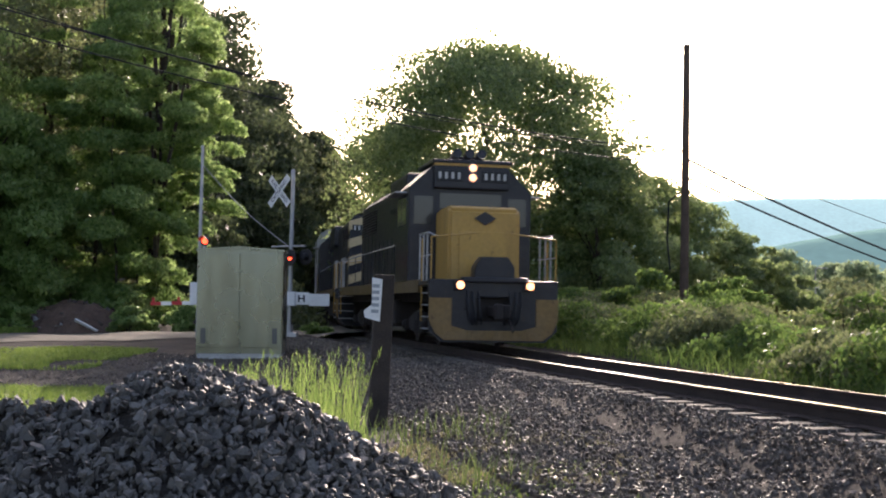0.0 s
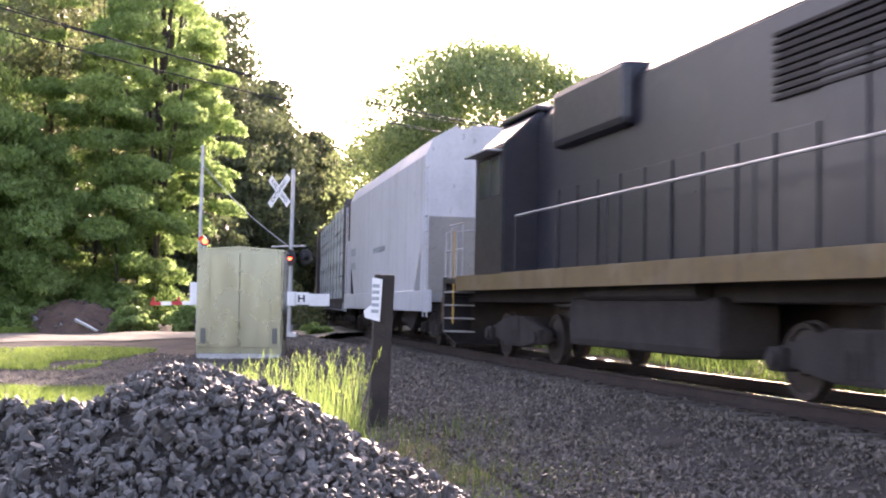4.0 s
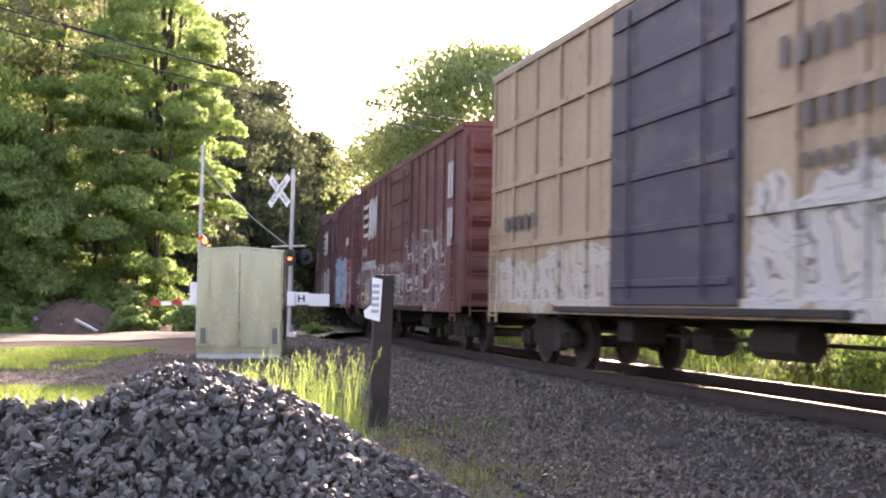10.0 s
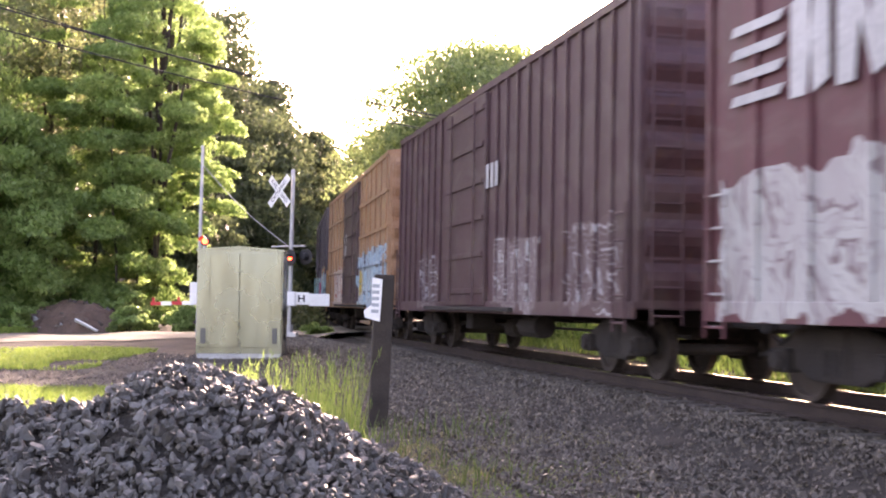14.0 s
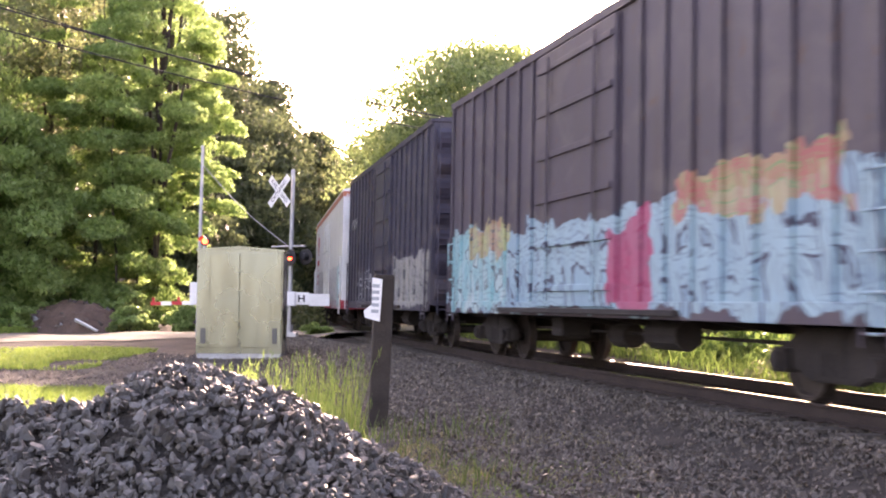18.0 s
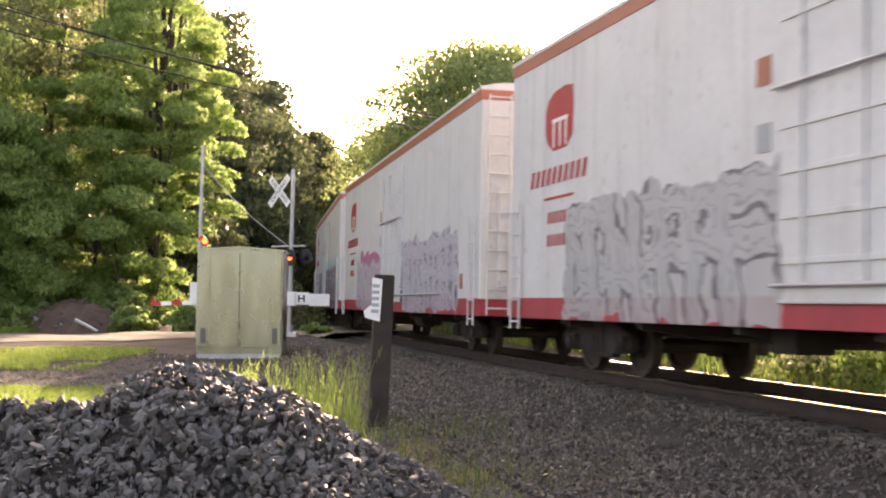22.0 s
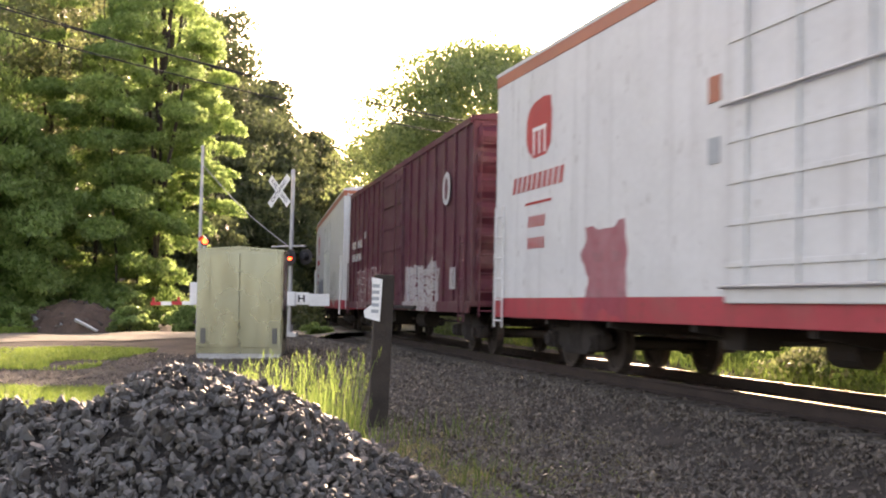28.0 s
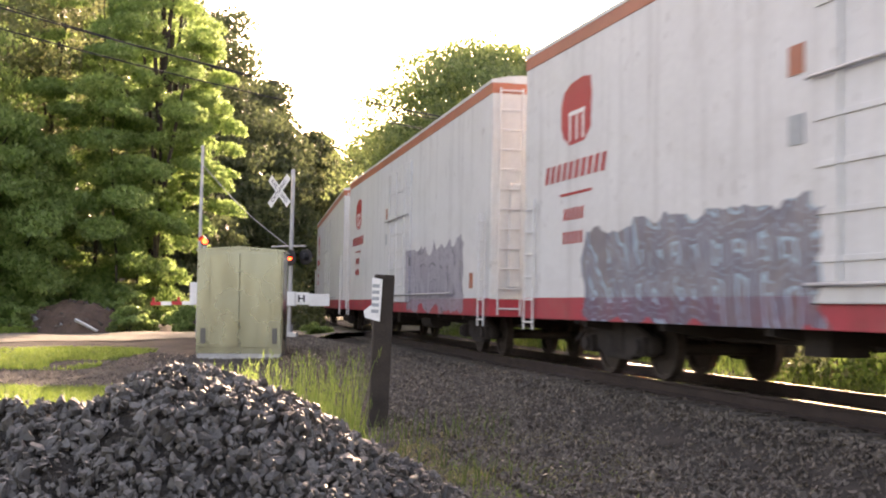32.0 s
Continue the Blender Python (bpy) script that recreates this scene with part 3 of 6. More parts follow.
# undergrowth along the far side of the road and under the wood
rnd = random.Random(31)
for i in range(20):
    x, y = -24 + i * 1.0 + rnd.uniform(-0.4, 0.4), 45.5 + rnd.uniform(-1.5, 3.5) - 0.15 * i
    if -12.5 < x < -8.0:
        continue
    if -14.8 < x < -12.0 or off_track(x, y) < 4.2:
        y += 4
    if off_track(x, y) < 3.8:
        continue
    # Mostly dark leaves: the shade under the trees is put into the colour.
    bush(x, y, rnd.uniform(1.8, 3.4), rnd.uniform(1.3, 2.0), 4200, 0.10, L_DARK if i % 3 else L_WOOD, "shady undergrowth below the trees", 300 + i)
for i, (x, y, h, r) in enumerate(((-4.4, 41.0, 0.75, 0.4), (-13.5, 43.2, 2.2, 1.3), (-12.3, 42.0, 1.5, 0.9), (-15.0, 42.6, 2.4, 1.2), (-15.6, 40.6, 1.7, 0.8), (-6.9, 40.4, 1.2, 0.5), (-10.4, 40.2, 1.0, 0.5), (-9.2, 42.0, 1.2, 0.8), (-14.4, 41.8, 1.9, 0.7), (-10.6, 39.6, 1.4, 0.55), (-10.9, 40.8, 1.9, 0.5), (-14.4, 39.5, 1.5, 0.5), (-14.3, 41.0, 2.3, 0.5), (-11.5, 42.6, 2.6, 0.6))):
    # Brighter leaf copy: sunlight on these bushes is helped along by their colour.
    bush(x, y, h, r, 2600, 0.07, L_WOOD, "sunlit roadside bush by the soil bank", 340 + i)

# growth beyond the rails
rnd = random.Random(77)
for i in range(40):
    s = -38 + i * 1.1
    for k in range(3):
        p = beside(s + rnd.uniform(-0.5, 0.5), -3.9 - rnd.uniform(0, 0.8) - k * 2.3)
        if p.y < 10 or p.x / p.y > 0.5:
            continue
        low = 0.255 < p.x / p.y < 0.335
        h = (rnd.uniform(0.85, 1.1) if low else rnd.uniform(1.4, 1.9)) + (0.12 if low else 0.25) * k
        bush(p.x, p.y, h, rnd.uniform(0.95, 1.35), 3200, 0.055, L_DARK if rnd.random() < 0.45 else L_BUSH, "dense green scrub growing beyond the rails", 100 + i * 3 + k)
bush(8.3, 33.5, 2.9, 1.0, 2600, 0.07, L_BUSH, "pale green sapling rising from the scrub", 401, "sapling")
bush(5.9, 34.5, 3.4, 0.9, 2600, 0.07, L_BUSH, "pale green sapling rising from the scrub", 402, "sapling")

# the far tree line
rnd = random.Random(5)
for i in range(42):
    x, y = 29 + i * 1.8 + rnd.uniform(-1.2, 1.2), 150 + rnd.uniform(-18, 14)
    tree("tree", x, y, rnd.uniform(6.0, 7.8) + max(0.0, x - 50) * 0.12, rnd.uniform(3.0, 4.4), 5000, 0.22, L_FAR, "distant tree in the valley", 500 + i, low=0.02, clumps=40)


def ridge(name, x0, x1, y, base, top, wave, seed, m, label):
    """A long wooded hill, closed at the back."""
    vs, fs = [], []
    n = 90
    for i in range(n + 1):
        x = x0 + (x1 - x0) * i / n
        e = math.sin(math.pi * i / n) ** 0.25
        h = base + (top - base) * e + wave * noise.noise((x * 0.004 + seed, 0, 0)) + wave * 0.12 * noise.noise((x * 0.05, seed, 0))
        for j in range(6):
            f = j / 5
            vs.append((x, y + f * (h - base) * 1.6, base + (h - base) * math.sin(f * math.pi / 2)))
        vs.append((x, y + (h - base) * 3.2, base))
    for i in range(n):
        fs += [(i * 7 + j, (i + 1) * 7 + j, (i + 1) * 7 + j + 1, i * 7 + j + 1) for j in range(6)]
    ob = new(name, joined(name, vs, fs, m, True))
    tagged(ob, label, "hill", kind="structure")


# Far hills: distance haze is put into the colour, plus a glow of their own.
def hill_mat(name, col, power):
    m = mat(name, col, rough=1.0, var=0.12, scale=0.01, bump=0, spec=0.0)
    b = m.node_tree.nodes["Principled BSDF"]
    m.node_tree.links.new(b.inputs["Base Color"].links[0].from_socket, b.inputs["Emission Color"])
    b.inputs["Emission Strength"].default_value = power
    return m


ridge("backdrop_ridge", -300, 2600, 1850, -30, 220, 5, 1.0, hill_mat("haze_glow_ridge", (0.27, 0.40, 0.385), 0.75), "long flat hazy blue green ridge")
ridge("backdrop_hill", 105, 900, 560, -20, 58, 10, 4.0, hill_mat("haze_glow_hill", (0.13, 0.22, 0.20), 0.6), "hazy wooded hill in the valley")


def far_lamp():
    """A street lamp and a strip of guard rail far down in the valley."""
    t = thing("street_lamp", pose(33.6, 105, land_z(33.6, 105)), "thin grey street lamp down in the valley", "street lamp")
    bm = bmesh.new()
    tube(bm, [(0, 0, 0), (0, 0, 4.6), (0.15, 0, 4.75), (0.7, 0, 4.75)], 0.06, 8)
    part("post", bm, M_GALV, t)
    bm = bmesh.new()
    box(bm, 0.5, 1.1, -0.12, 0.12, 4.68, 4.78, 0.02)
    part("lamp_head", bm, M_GALV, t)
    bm = bmesh.new()
    box(bm, 0.0, 0.5, -0.05, 0.05, 2.9, 3.15, 0.01)
    part("small_sign", bm, M_GALV, t)
    g = thing("guard_rail", pose(35.0, 108, land_z(35, 108)), "pale steel guard rail down in the valley", "guard rail")
    bm = bmesh.new()
    prism(bm, [(0.0, 0.55), (0.05, 0.62), (0.0, 0.7), (0.05, 0.78), (0.0, 0.85), (-0.03, 0.85), (-0.03, 0.55)], -4, 4, axis="x")
    part("beam", bm, M_GALV, g)
    for k in range(5):
        bm = bmesh.new()
        box(bm, -3.8 + k * 1.9, -3.7 + k * 1.9, 0.05, 0.17, -0.3, 0.8)
        part("post", bm, M_GALV, g)


far_lamp()


# ---- grass
def blades(name, spots, h, w, m, seed, label, lean=0.25, heads=False):
    """Blades of grass, bent and tapered, as one mesh."""
    rng = np.random.default_rng(seed)
    vs, fs = [], []
    for x, y in spots:
        z = land_z(x, y) - 0.02
        a, hh = rng.uniform(0, 6.28), h * rng.uniform(0.45, 1.1)
        dx, dy = math.cos(a), math.sin(a)
        bx, by = rng.normal(0, lean, 2) * hh
        k = len(vs)
        for f, ww in ((0, 1.0), (0.5, 0.8), (0.85, 0.45)):
            cx, cy, cz = x + bx * f * f, y + by * f * f, z + hh * f
            vs += [(cx - dx * w * ww, cy - dy * w * ww, cz), (cx + dx * w * ww, cy + dy * w * ww, cz)]
        vs.append((x + bx, y + by, z + hh * (1 - 0.15 * abs(bx + by))))
        fs += [(k, k + 1, k + 3, k + 2), (k + 2, k + 3, k + 5, k + 4), (k + 4, k + 5, k + 6)]
        if heads and rng.random() < 0.5:
            t = vs[-1]
            for q in range(7):
                b = rng.uniform(0, 6.28)
                p = (t[0] - bx * 0.02 * q, t[1] - by * 0.02 * q, t[2] - 0.022 * q)
                e = len(vs)
                vs += [p, (p[0] + 0.012 * math.cos(b), p[1] + 0.012 * math.sin(b), p[2] + 0.012), (p[0] + 0.016 * math.cos(b), p[1] + 0.016 * math.sin(b), p[2] + 0.05)]
                fs.append((e, e + 1, e + 2))
    ob = new(name, joined(name, vs, fs, m))
    return tagged(ob, label, "grass", kind="stuff")


def patch(n, seed, x0, x1, y0, y1, clump=0.0, cut=-1.0):
    rng = np.random.default_rng(seed)
    out = []
    while len(out) < n:
        x, y = rng.uniform(x0, x1), rng.uniform(y0, y1)
        if cut > -1 and noise.noise((x * 0.8, y * 0.8, seed)) < cut:
            continue
        if y < 8 and pile_z(x, y) > land_z(x, y):
            continue
        out.append((x, y))
    return out


blades("tall_grass", patch(850, 1, -1.85, -0.75, 8.3, 11.4), 1.02, 0.006, L_GRASS, 1, "tall sunlit grass with seed heads behind the stone heap", 0.08, True)
blades("tall_grass", patch(1400, 2, -1.9, -0.65, 8.4, 12.0), 0.42, 0.006, L_GRASS, 2, "knee-high sunlit grass behind the stone heap", 0.2)
blades("weeds", patch(200, 3, -0.9, 0.8, 9.6, 14.2, cut=0.08), 0.36, 0.007, L_WEED, 3, "green weeds round the marker post", 0.25)
blades("dry_grass", patch(8000, 4, -0.5, 1.9, 8.8, 13.4, cut=-0.1), 0.09, 0.005, L_DRY, 4, "low dry grass on the gravel verge", 0.6)
blades("green_grass", patch(1500, 5, -0.4, 1.7, 8.8, 12.6, cut=0.05), 0.09, 0.006, L_LAWN, 5, "low green grass on the gravel verge", 0.5)
blades("lawn", patch(14000, 6, -8.0, -4.0, 14.4, 17.8, cut=-0.3), 0.11, 0.008, L_LAWN, 6, "short sunlit grass beside the gravel lane", 0.5)
blades("lawn", patch(14000, 7, -12.0, -6.2, 20.6, 25.5, cut=-0.25), 0.12, 0.012, L_LAWN, 7, "short sunlit grass beside the gravel lane", 0.5)
blades("verge", patch(9000, 8, -19.0, -13.6, 34.5, 39.5, cut=-0.4), 0.22, 0.014, L_LAWN, 8, "sunlit grass verge below the wood", 0.4)
rng = np.random.default_rng(9)
strip = [beside(float(a), float(b)) for a, b in zip(rng.uniform(-34, 9, 9000), -2.5 - 2.2 * rng.random(9000) ** 1.4)]
blades("far_verge", [(p.x, p.y) for p in strip[:4500]], 0.5, 0.009, L_BUSH, 10, "rank green weeds growing along the far rail", 0.35)
blades("far_verge", [(p.x, p.y) for p in strip[4500:]], 0.3, 0.009, L_LAWN, 11, "low sunlit grass along the far rail", 0.45)
# ---- rolling stock: x runs forward, the camera's side is -y, rail top is z = 0
CARS = []


def place_car(th, lead, trail, trucks):
    CARS.append((th, (lead + trail) / 2, trucks))


def paint(name, base, patches=(), rust=0.12, rough=0.55, seed=0.0, var=0.2, letter=1.15):
    """Weathered car paint, with sprayed lettering in patches (x0, x1, z0, z1, fill, line, second fill) on it."""
    m = mat(name, base, rough=rough, var=var, scale=0.8, bump=0.06, spec=0.35)
    n, ln = m.node_tree.nodes, m.node_tree.links
    b = n["Principled BSDF"]
    co = n.new("ShaderNodeTexCoord")
    sep = n.new("ShaderNodeSeparateXYZ")
    ln.new(co.outputs["Object"], sep.inputs[0])

    def math_(op, a, c=None, d=None):
        k = n.new("ShaderNodeMath")
        k.operation = op
        for i, v in enumerate((a, c, d)):
            if v is None:
                continue
            if isinstance(v, (int, float)):
                k.inputs[i].default_value = v
            else:
                ln.new(v, k.inputs[i])
        return k.outputs[0]

    def mixed(fac, a, c):
        k = n.new("ShaderNodeMix")
        k.data_type = "RGBA"
        ln.new(fac, k.inputs["Factor"])
        for s, v in (("A", a), ("B", c)):
            if isinstance(v, tuple):
                k.inputs[s].default_value = (*v, 1)
            else:
                ln.new(v, k.inputs[s])
        return k.outputs["Result"]

    def tex(scale, detail=3.0, w=(1, 1, 1), dist=0.0):
        mp = n.new("ShaderNodeMapping")
        mp.inputs["Scale"].default_value = w
        mp.inputs["Location"].default_value = (seed * 3.7, 0, seed)
        ln.new(co.outputs["Object"], mp.inputs["Vector"])
        t = n.new("ShaderNodeTexNoise")
        t.inputs["Scale"].default_value, t.inputs["Detail"].default_value = scale, detail
        t.inputs["Distortion"].default_value = dist
        ln.new(mp.outputs[0], t.inputs["Vector"])
        return t.outputs[0]

    col = b.inputs["Base Color"].links[0].from_socket
    # rain streaks and rust
    streak = tex(1.0, 4, (5, 1, 0.25))
    f = math_("MULTIPLY", math_("SMOOTH_MIN", math_("MAXIMUM", math_("SUBTRACT", streak, 0.52), 0.0), 0.2, 0.05), rust * 14)
    col = mixed(f, col, (0.07, 0.045, 0.035))
    dust = math_("MULTIPLY", math_("MAXIMUM", math_("SUBTRACT", tex(0.7, 6, (1, 1, 1.6), 1.5), 0.5), 0.0), rust * 6)
    col = mixed(dust, col, (0.24, 0.20, 0.16))
    spots = math_("MULTIPLY", math_("GREATER_THAN", tex(7.0, 3, (1, 1, 0.5)), 0.68), rust * 4)
    col = mixed(spots, col, (0.10, 0.05, 0.03))
    for i, (x0, x1, z0, z1, fill, edge, fill2, *rest) in enumerate(patches):
        cover = rest[0] if rest else 1.0
        wob = math_("SUBTRACT", tex(1.3 + 0.2 * i, 2), 0.5)
        wz = math_("MULTIPLY", wob, 0.9)
        x = math_("ADD", sep.outputs[0], math_("MULTIPLY", math_("SUBTRACT", tex(1.9 + 0.3 * i, 2), 0.5), 0.7))
        z = math_("ADD", sep.outputs[2], wz)
        inx = math_("MULTIPLY", math_("GREATER_THAN", x, x0), math_("LESS_THAN", x, x1))
        inz = math_("MULTIPLY", math_("GREATER_THAN", z, z0), math_("LESS_THAN", z, z1))
        mask = math_("MULTIPLY", inx, inz)
        # letters: upright and level strokes in leaning, warped cells, some left out letter by letter
        tall = z1 - z0
        wide = (x1 - x0) / max(1, round((x1 - x0) / (tall * 0.78)))
        k = tall / wide
        dx = math_("MULTIPLY", math_("SUBTRACT", tex(2.1 + 0.3 * i, 2), 0.5), 0.4 * wide)
        dz = math_("MULTIPLY", math_("SUBTRACT", tex(2.6 + 0.2 * i, 2), 0.5), 0.36 * tall)
        v = math_("DIVIDE", math_("SUBTRACT", math_("ADD", sep.outputs[2], dz), z0), tall)
        u = math_("DIVIDE", math_("SUBTRACT", math_("ADD", sep.outputs[0], dx), x0), wide)
        u = math_("ADD", u, math_("MULTIPLY", v, 0.22))
        fu = math_("FRACT", u)
        pick = n.new("ShaderNodeTexWhiteNoise")
        pick.noise_dimensions = "1D"
        ln.new(math_("ADD", math_("FLOOR", u), seed * 7.3 + i * 31.7), pick.inputs["W"])
        tone = n.new("ShaderNodeSeparateXYZ")
        ln.new(pick.outputs["Color"], tone.inputs[0])
        r_, g_, b_ = tone.outputs[0], tone.outputs[1], tone.outputs[2]

        def stroke(at, where, stretch, skip=None):
            d = math_("MULTIPLY", math_("ABSOLUTE", math_("SUBTRACT", at, where)), stretch)
            return d if skip is None else math_("ADD", d, math_("MULTIPLY", skip, 9.0))

        far_ = stroke(fu, math_("ADD", math_("MULTIPLY", r_, 0.12), 0.16), 1.0)
        for d in (stroke(fu, 0.76, 1.0, math_("GREATER_THAN", g_, 0.68)),
                  stroke(v, 0.86, k, math_("GREATER_THAN", b_, 0.7)),
                  stroke(v, math_("ADD", math_("MULTIPLY", g_, 0.25), 0.36), k, math_("LESS_THAN", r_, 0.2)),
                  stroke(v, 0.13, k, math_("GREATER_THAN", r_, 0.62)),
                  stroke(math_("ADD", v, fu), 1.0, 0.7, math_("LESS_THAN", b_, 0.55))):
            far_ = math_("MINIMUM", far_, d)
        inner = fill
        spray = math_("MULTIPLY", math_("MAXIMUM", math_("SUBTRACT", tex(1.6, 3, (1.4, 1, 0.6), 1.0), 0.46), 0.0), 3.4)
        inner = mixed(spray, inner, fill2)
        shine = math_("MULTIPLY", math_("GREATER_THAN", far_, 0.045), math_("LESS_THAN", far_, 0.065))
        inner = mixed(math_("MULTIPLY", shine, 0.5), inner, edge)
        body_ = math_("LESS_THAN", far_, 0.135)
        rim_ = math_("LESS_THAN", far_, 0.18)
        cloud = mixed(math_("MULTIPLY", tex(2.3, 4), 0.8), fill2, fill)
        paintd = mixed(body_, mixed(rim_, cloud, edge), inner)
        if cover < 1:
            mask = math_("MULTIPLY", mask, rim_)
        worn = math_("MULTIPLY", mask, math_("ADD", math_("MULTIPLY", tex(3.0, 4), 0.35), 0.68))
        col = mixed(worn, col, paintd)
    ln.new(col, b.inputs["Base Color"])
    return m


def wheel_mesh():
    bm = bmesh.new()
    prof = [(0.0, 0.05), (0.14, 0.05), (0.16, 0.03), (0.34, 0.02), (0.36, 0.05), (0.42, 0.055), (0.425, -0.05), (0.45, -0.055), (0.45, -0.075), (0.36, -0.075), (0.34, -0.02), (0.16, -0.02), (0.14, -0.06), (0.0, -0.06)]
    rings = []
    for k in range(20):
        a = 2 * math.pi * k / 20
        rings.append([bm.verts.new((r * math.cos(a), y, r * math.sin(a))) for r, y in prof])
    for k in range(20):
        for j in range(len(prof) - 1):
            try:
                bm.faces.new((rings[k][j], rings[k][j + 1], rings[(k + 1) % 20][j + 1], rings[(k + 1) % 20][j]))
            except ValueError:
                pass
    bmesh.ops.remove_doubles(bm, verts=bm.verts[:], dist=1e-4)
    bmesh.ops.recalc_face_normals(bm, faces=bm.faces[:])
    return mesh_of(bm, "wheel", M_WHEEL, False)


WHEEL = wheel_mesh()


def truck_mesh(base):
    """Two cast side frames with springs and journal boxes, and the bolster between them."""
    bm = bmesh.new()
    h = base / 2
    for sy in (-1, 1):
        y0, y1 = sy * 1.0 - 0.07, sy * 1.0 + 0.07
        prism(bm, [(-h - 0.22, 0.36), (-h - 0.22, 0.56), (-0.45, 0.80), (0.45, 0.80), (h + 0.22, 0.56), (h + 0.22, 0.36), (h - 0.2, 0.36), (0.42, 0.25), (-0.42, 0.25), (-h + 0.2, 0.36)], y0, y1, bevel=0.02)
        for sx in (-h, h):
            box(bm, sx - 0.14, sx + 0.14, sy * 1.05 - 0.12, sy * 1.05 + 0.12, 0.32, 0.58, 0.03)
            rod(bm, (sx, sy * 1.1, 0.45), (sx, sy * 1.22, 0.45), 0.1, 12)
        for k in (-0.16, 0, 0.16):
            rod(bm, (k, sy * 1.05, 0.32), (k, sy * 1.05, 0.6), 0.065, 10)
    box(bm, -0.2, 0.2, -1.1, 1.1, 0.55, 0.78, 0.03)
    for sx in (-h, h):
        rod(bm, (sx, -1.1, 0.42), (sx, 1.1, 0.42), 0.08, 10)
    return mesh_of(bm, "truck", M_UNDER)


TRUCKS = {b: truck_mesh(b) for b in (1.75, 2.74)}


def trucks(car, gap, base=1.75, wr=1.0):
    for x in (gap / 2, -gap / 2):
        t = shared("truck", TRUCKS[base], car, pose(x, 0, 0), "sooty cast-steel truck")
        for sx in (-base / 2, base / 2):
            for sy, rz in ((-0.75, 180), (0.75, 0)):
                w = shared("wheel", WHEEL, t, pose(sx, sy, 0.425 * wr, 0, 0, rz))


def coupler_mesh():
    bm = bmesh.new()
    box(bm, -0.3, 0.72, -0.11, 0.11, 0.74, 0.96, 0.03)
    box(bm, 0.66, 0.9, -0.19, -0.02, 0.68, 1.02, 0.04)
    box(bm, 0.66, 0.8, -0.02, 0.17, 0.70, 1.0, 0.04)
    tube(bm, [(0.0, 0.3, 0.75), (0.4, 0.3, 0.5), (0.8, 0.22, 0.42)], 0.03)
    return mesh_of(bm, "coupler", M_UNDER)


COUPLER = coupler_mesh()


def couplers(car, front, rear):
    shared("coupler", COUPLER, car, pose(front, 0, 0))
    shared("coupler", COUPLER, car, pose(rear, 0, 0, 0, 0, 180))


def ladder(car, x, side, z0, z1, m, w=0.42):
    bm = bmesh.new()
    y = side * 1.6
    for k in (x - w / 2, x + w / 2):
        rod(bm, (k, y, z0), (k, y, z1), 0.018, 6)
    z = z0 + 0.12
    while z < z1:
        rod(bm, (x - w / 2, y, z), (x + w / 2, y, z), 0.016, 6)
        z += 0.36
    part("ladder", bm, m, car)


def end_ladder(car, x, y, z0, z1, m, w=0.42):
    bm = bmesh.new()
    for k in (y - w / 2, y + w / 2):
        rod(bm, (x, k, z0), (x, k, z1), 0.018, 6)
    z = z0 + 0.12
    while z < z1:
        rod(bm, (x, y - w / 2, z), (x, y + w / 2, z), 0.016, 6)
        z += 0.36
    part("ladder", bm, m, car)


def bars(name, car, x0, x1, z0, z1, m, y, n=6, gap=0.3, lean=0.0):
    """A line of lettering that cannot be read: plain bars, upright or leaning."""
    w = (x1 - x0) / n
    for i in range(n):
        bm = bmesh.new()
        a, b, d = x0 + i * w, x0 + (i + 1 - gap) * w, lean * (z1 - z0)
        prism(bm, [(a, z0), (b, z0), (b + d, z1), (a + d, z1)], y - 0.004, y)
        part(name, bm, m, car)


def underframe(car, L, m, depth=0.5, sill=0.85):
    bm = bmesh.new()
    box(bm, -L / 2 + 0.1, L / 2 - 0.1, -0.22, 0.22, 0.72, sill + 0.06)
    for k in range(7):
        x = -L / 2 + 2.4 + k * (L - 4.8) / 6
        prism(bm, [(-1.45, sill), (1.45, sill), (1.45, sill - 0.1), (0.3, sill - 0.26), (-0.3, sill - 0.26), (-1.45, sill - 0.1)], x - 0.07, x + 0.07, axis="x")
    rod(bm, (1.2, -0.9, 0.62), (2.2, -0.9, 0.62), 0.2, 12)
    rod(bm, (-1.0, -0.5, 0.55), (-0.4, -0.5, 0.55), 0.18, 12)
    box(bm, -2.4, -1.9, -1.1, -0.6, 0.5, 0.8, 0.02)
    tube(bm, [(-L / 2 + 0.3, -0.6, 0.6), (L / 2 - 0.3, -0.6, 0.6)], 0.025)
    part("underframe", bm, M_UNDER, car)


def box_shell(car, L, sill, eave, m, roof_m, crown=0.16, half=1.5):
    bm = bmesh.new()
    box(bm, -L / 2, L / 2, -half, half, sill, eave, 0.03)
    part("body", bm, m, car)
    bm = bmesh.new()
    o = half + 0.05
    prof = [(-o, eave - 0.02), (-o, eave + 0.03), (-half * 0.55, eave + crown * 0.8), (0, eave + crown), (half * 0.55, eave + crown * 0.8), (o, eave + 0.03), (o, eave - 0.02)]
    prism(bm, prof, -L / 2 - 0.04, L / 2 + 0.04, axis="x")
    k = -L / 2 + 0.6
    while k < L / 2:
        prism(bm, [(a, z + 0.03) for a, z in prof[1:-1]] + [(prof[-2][0], eave), (prof[1][0], eave)], k, k + 0.06, axis="x")
        k += 1.2
    part("roof", bm, roof_m, car, "sheet steel roof with cross ribs")


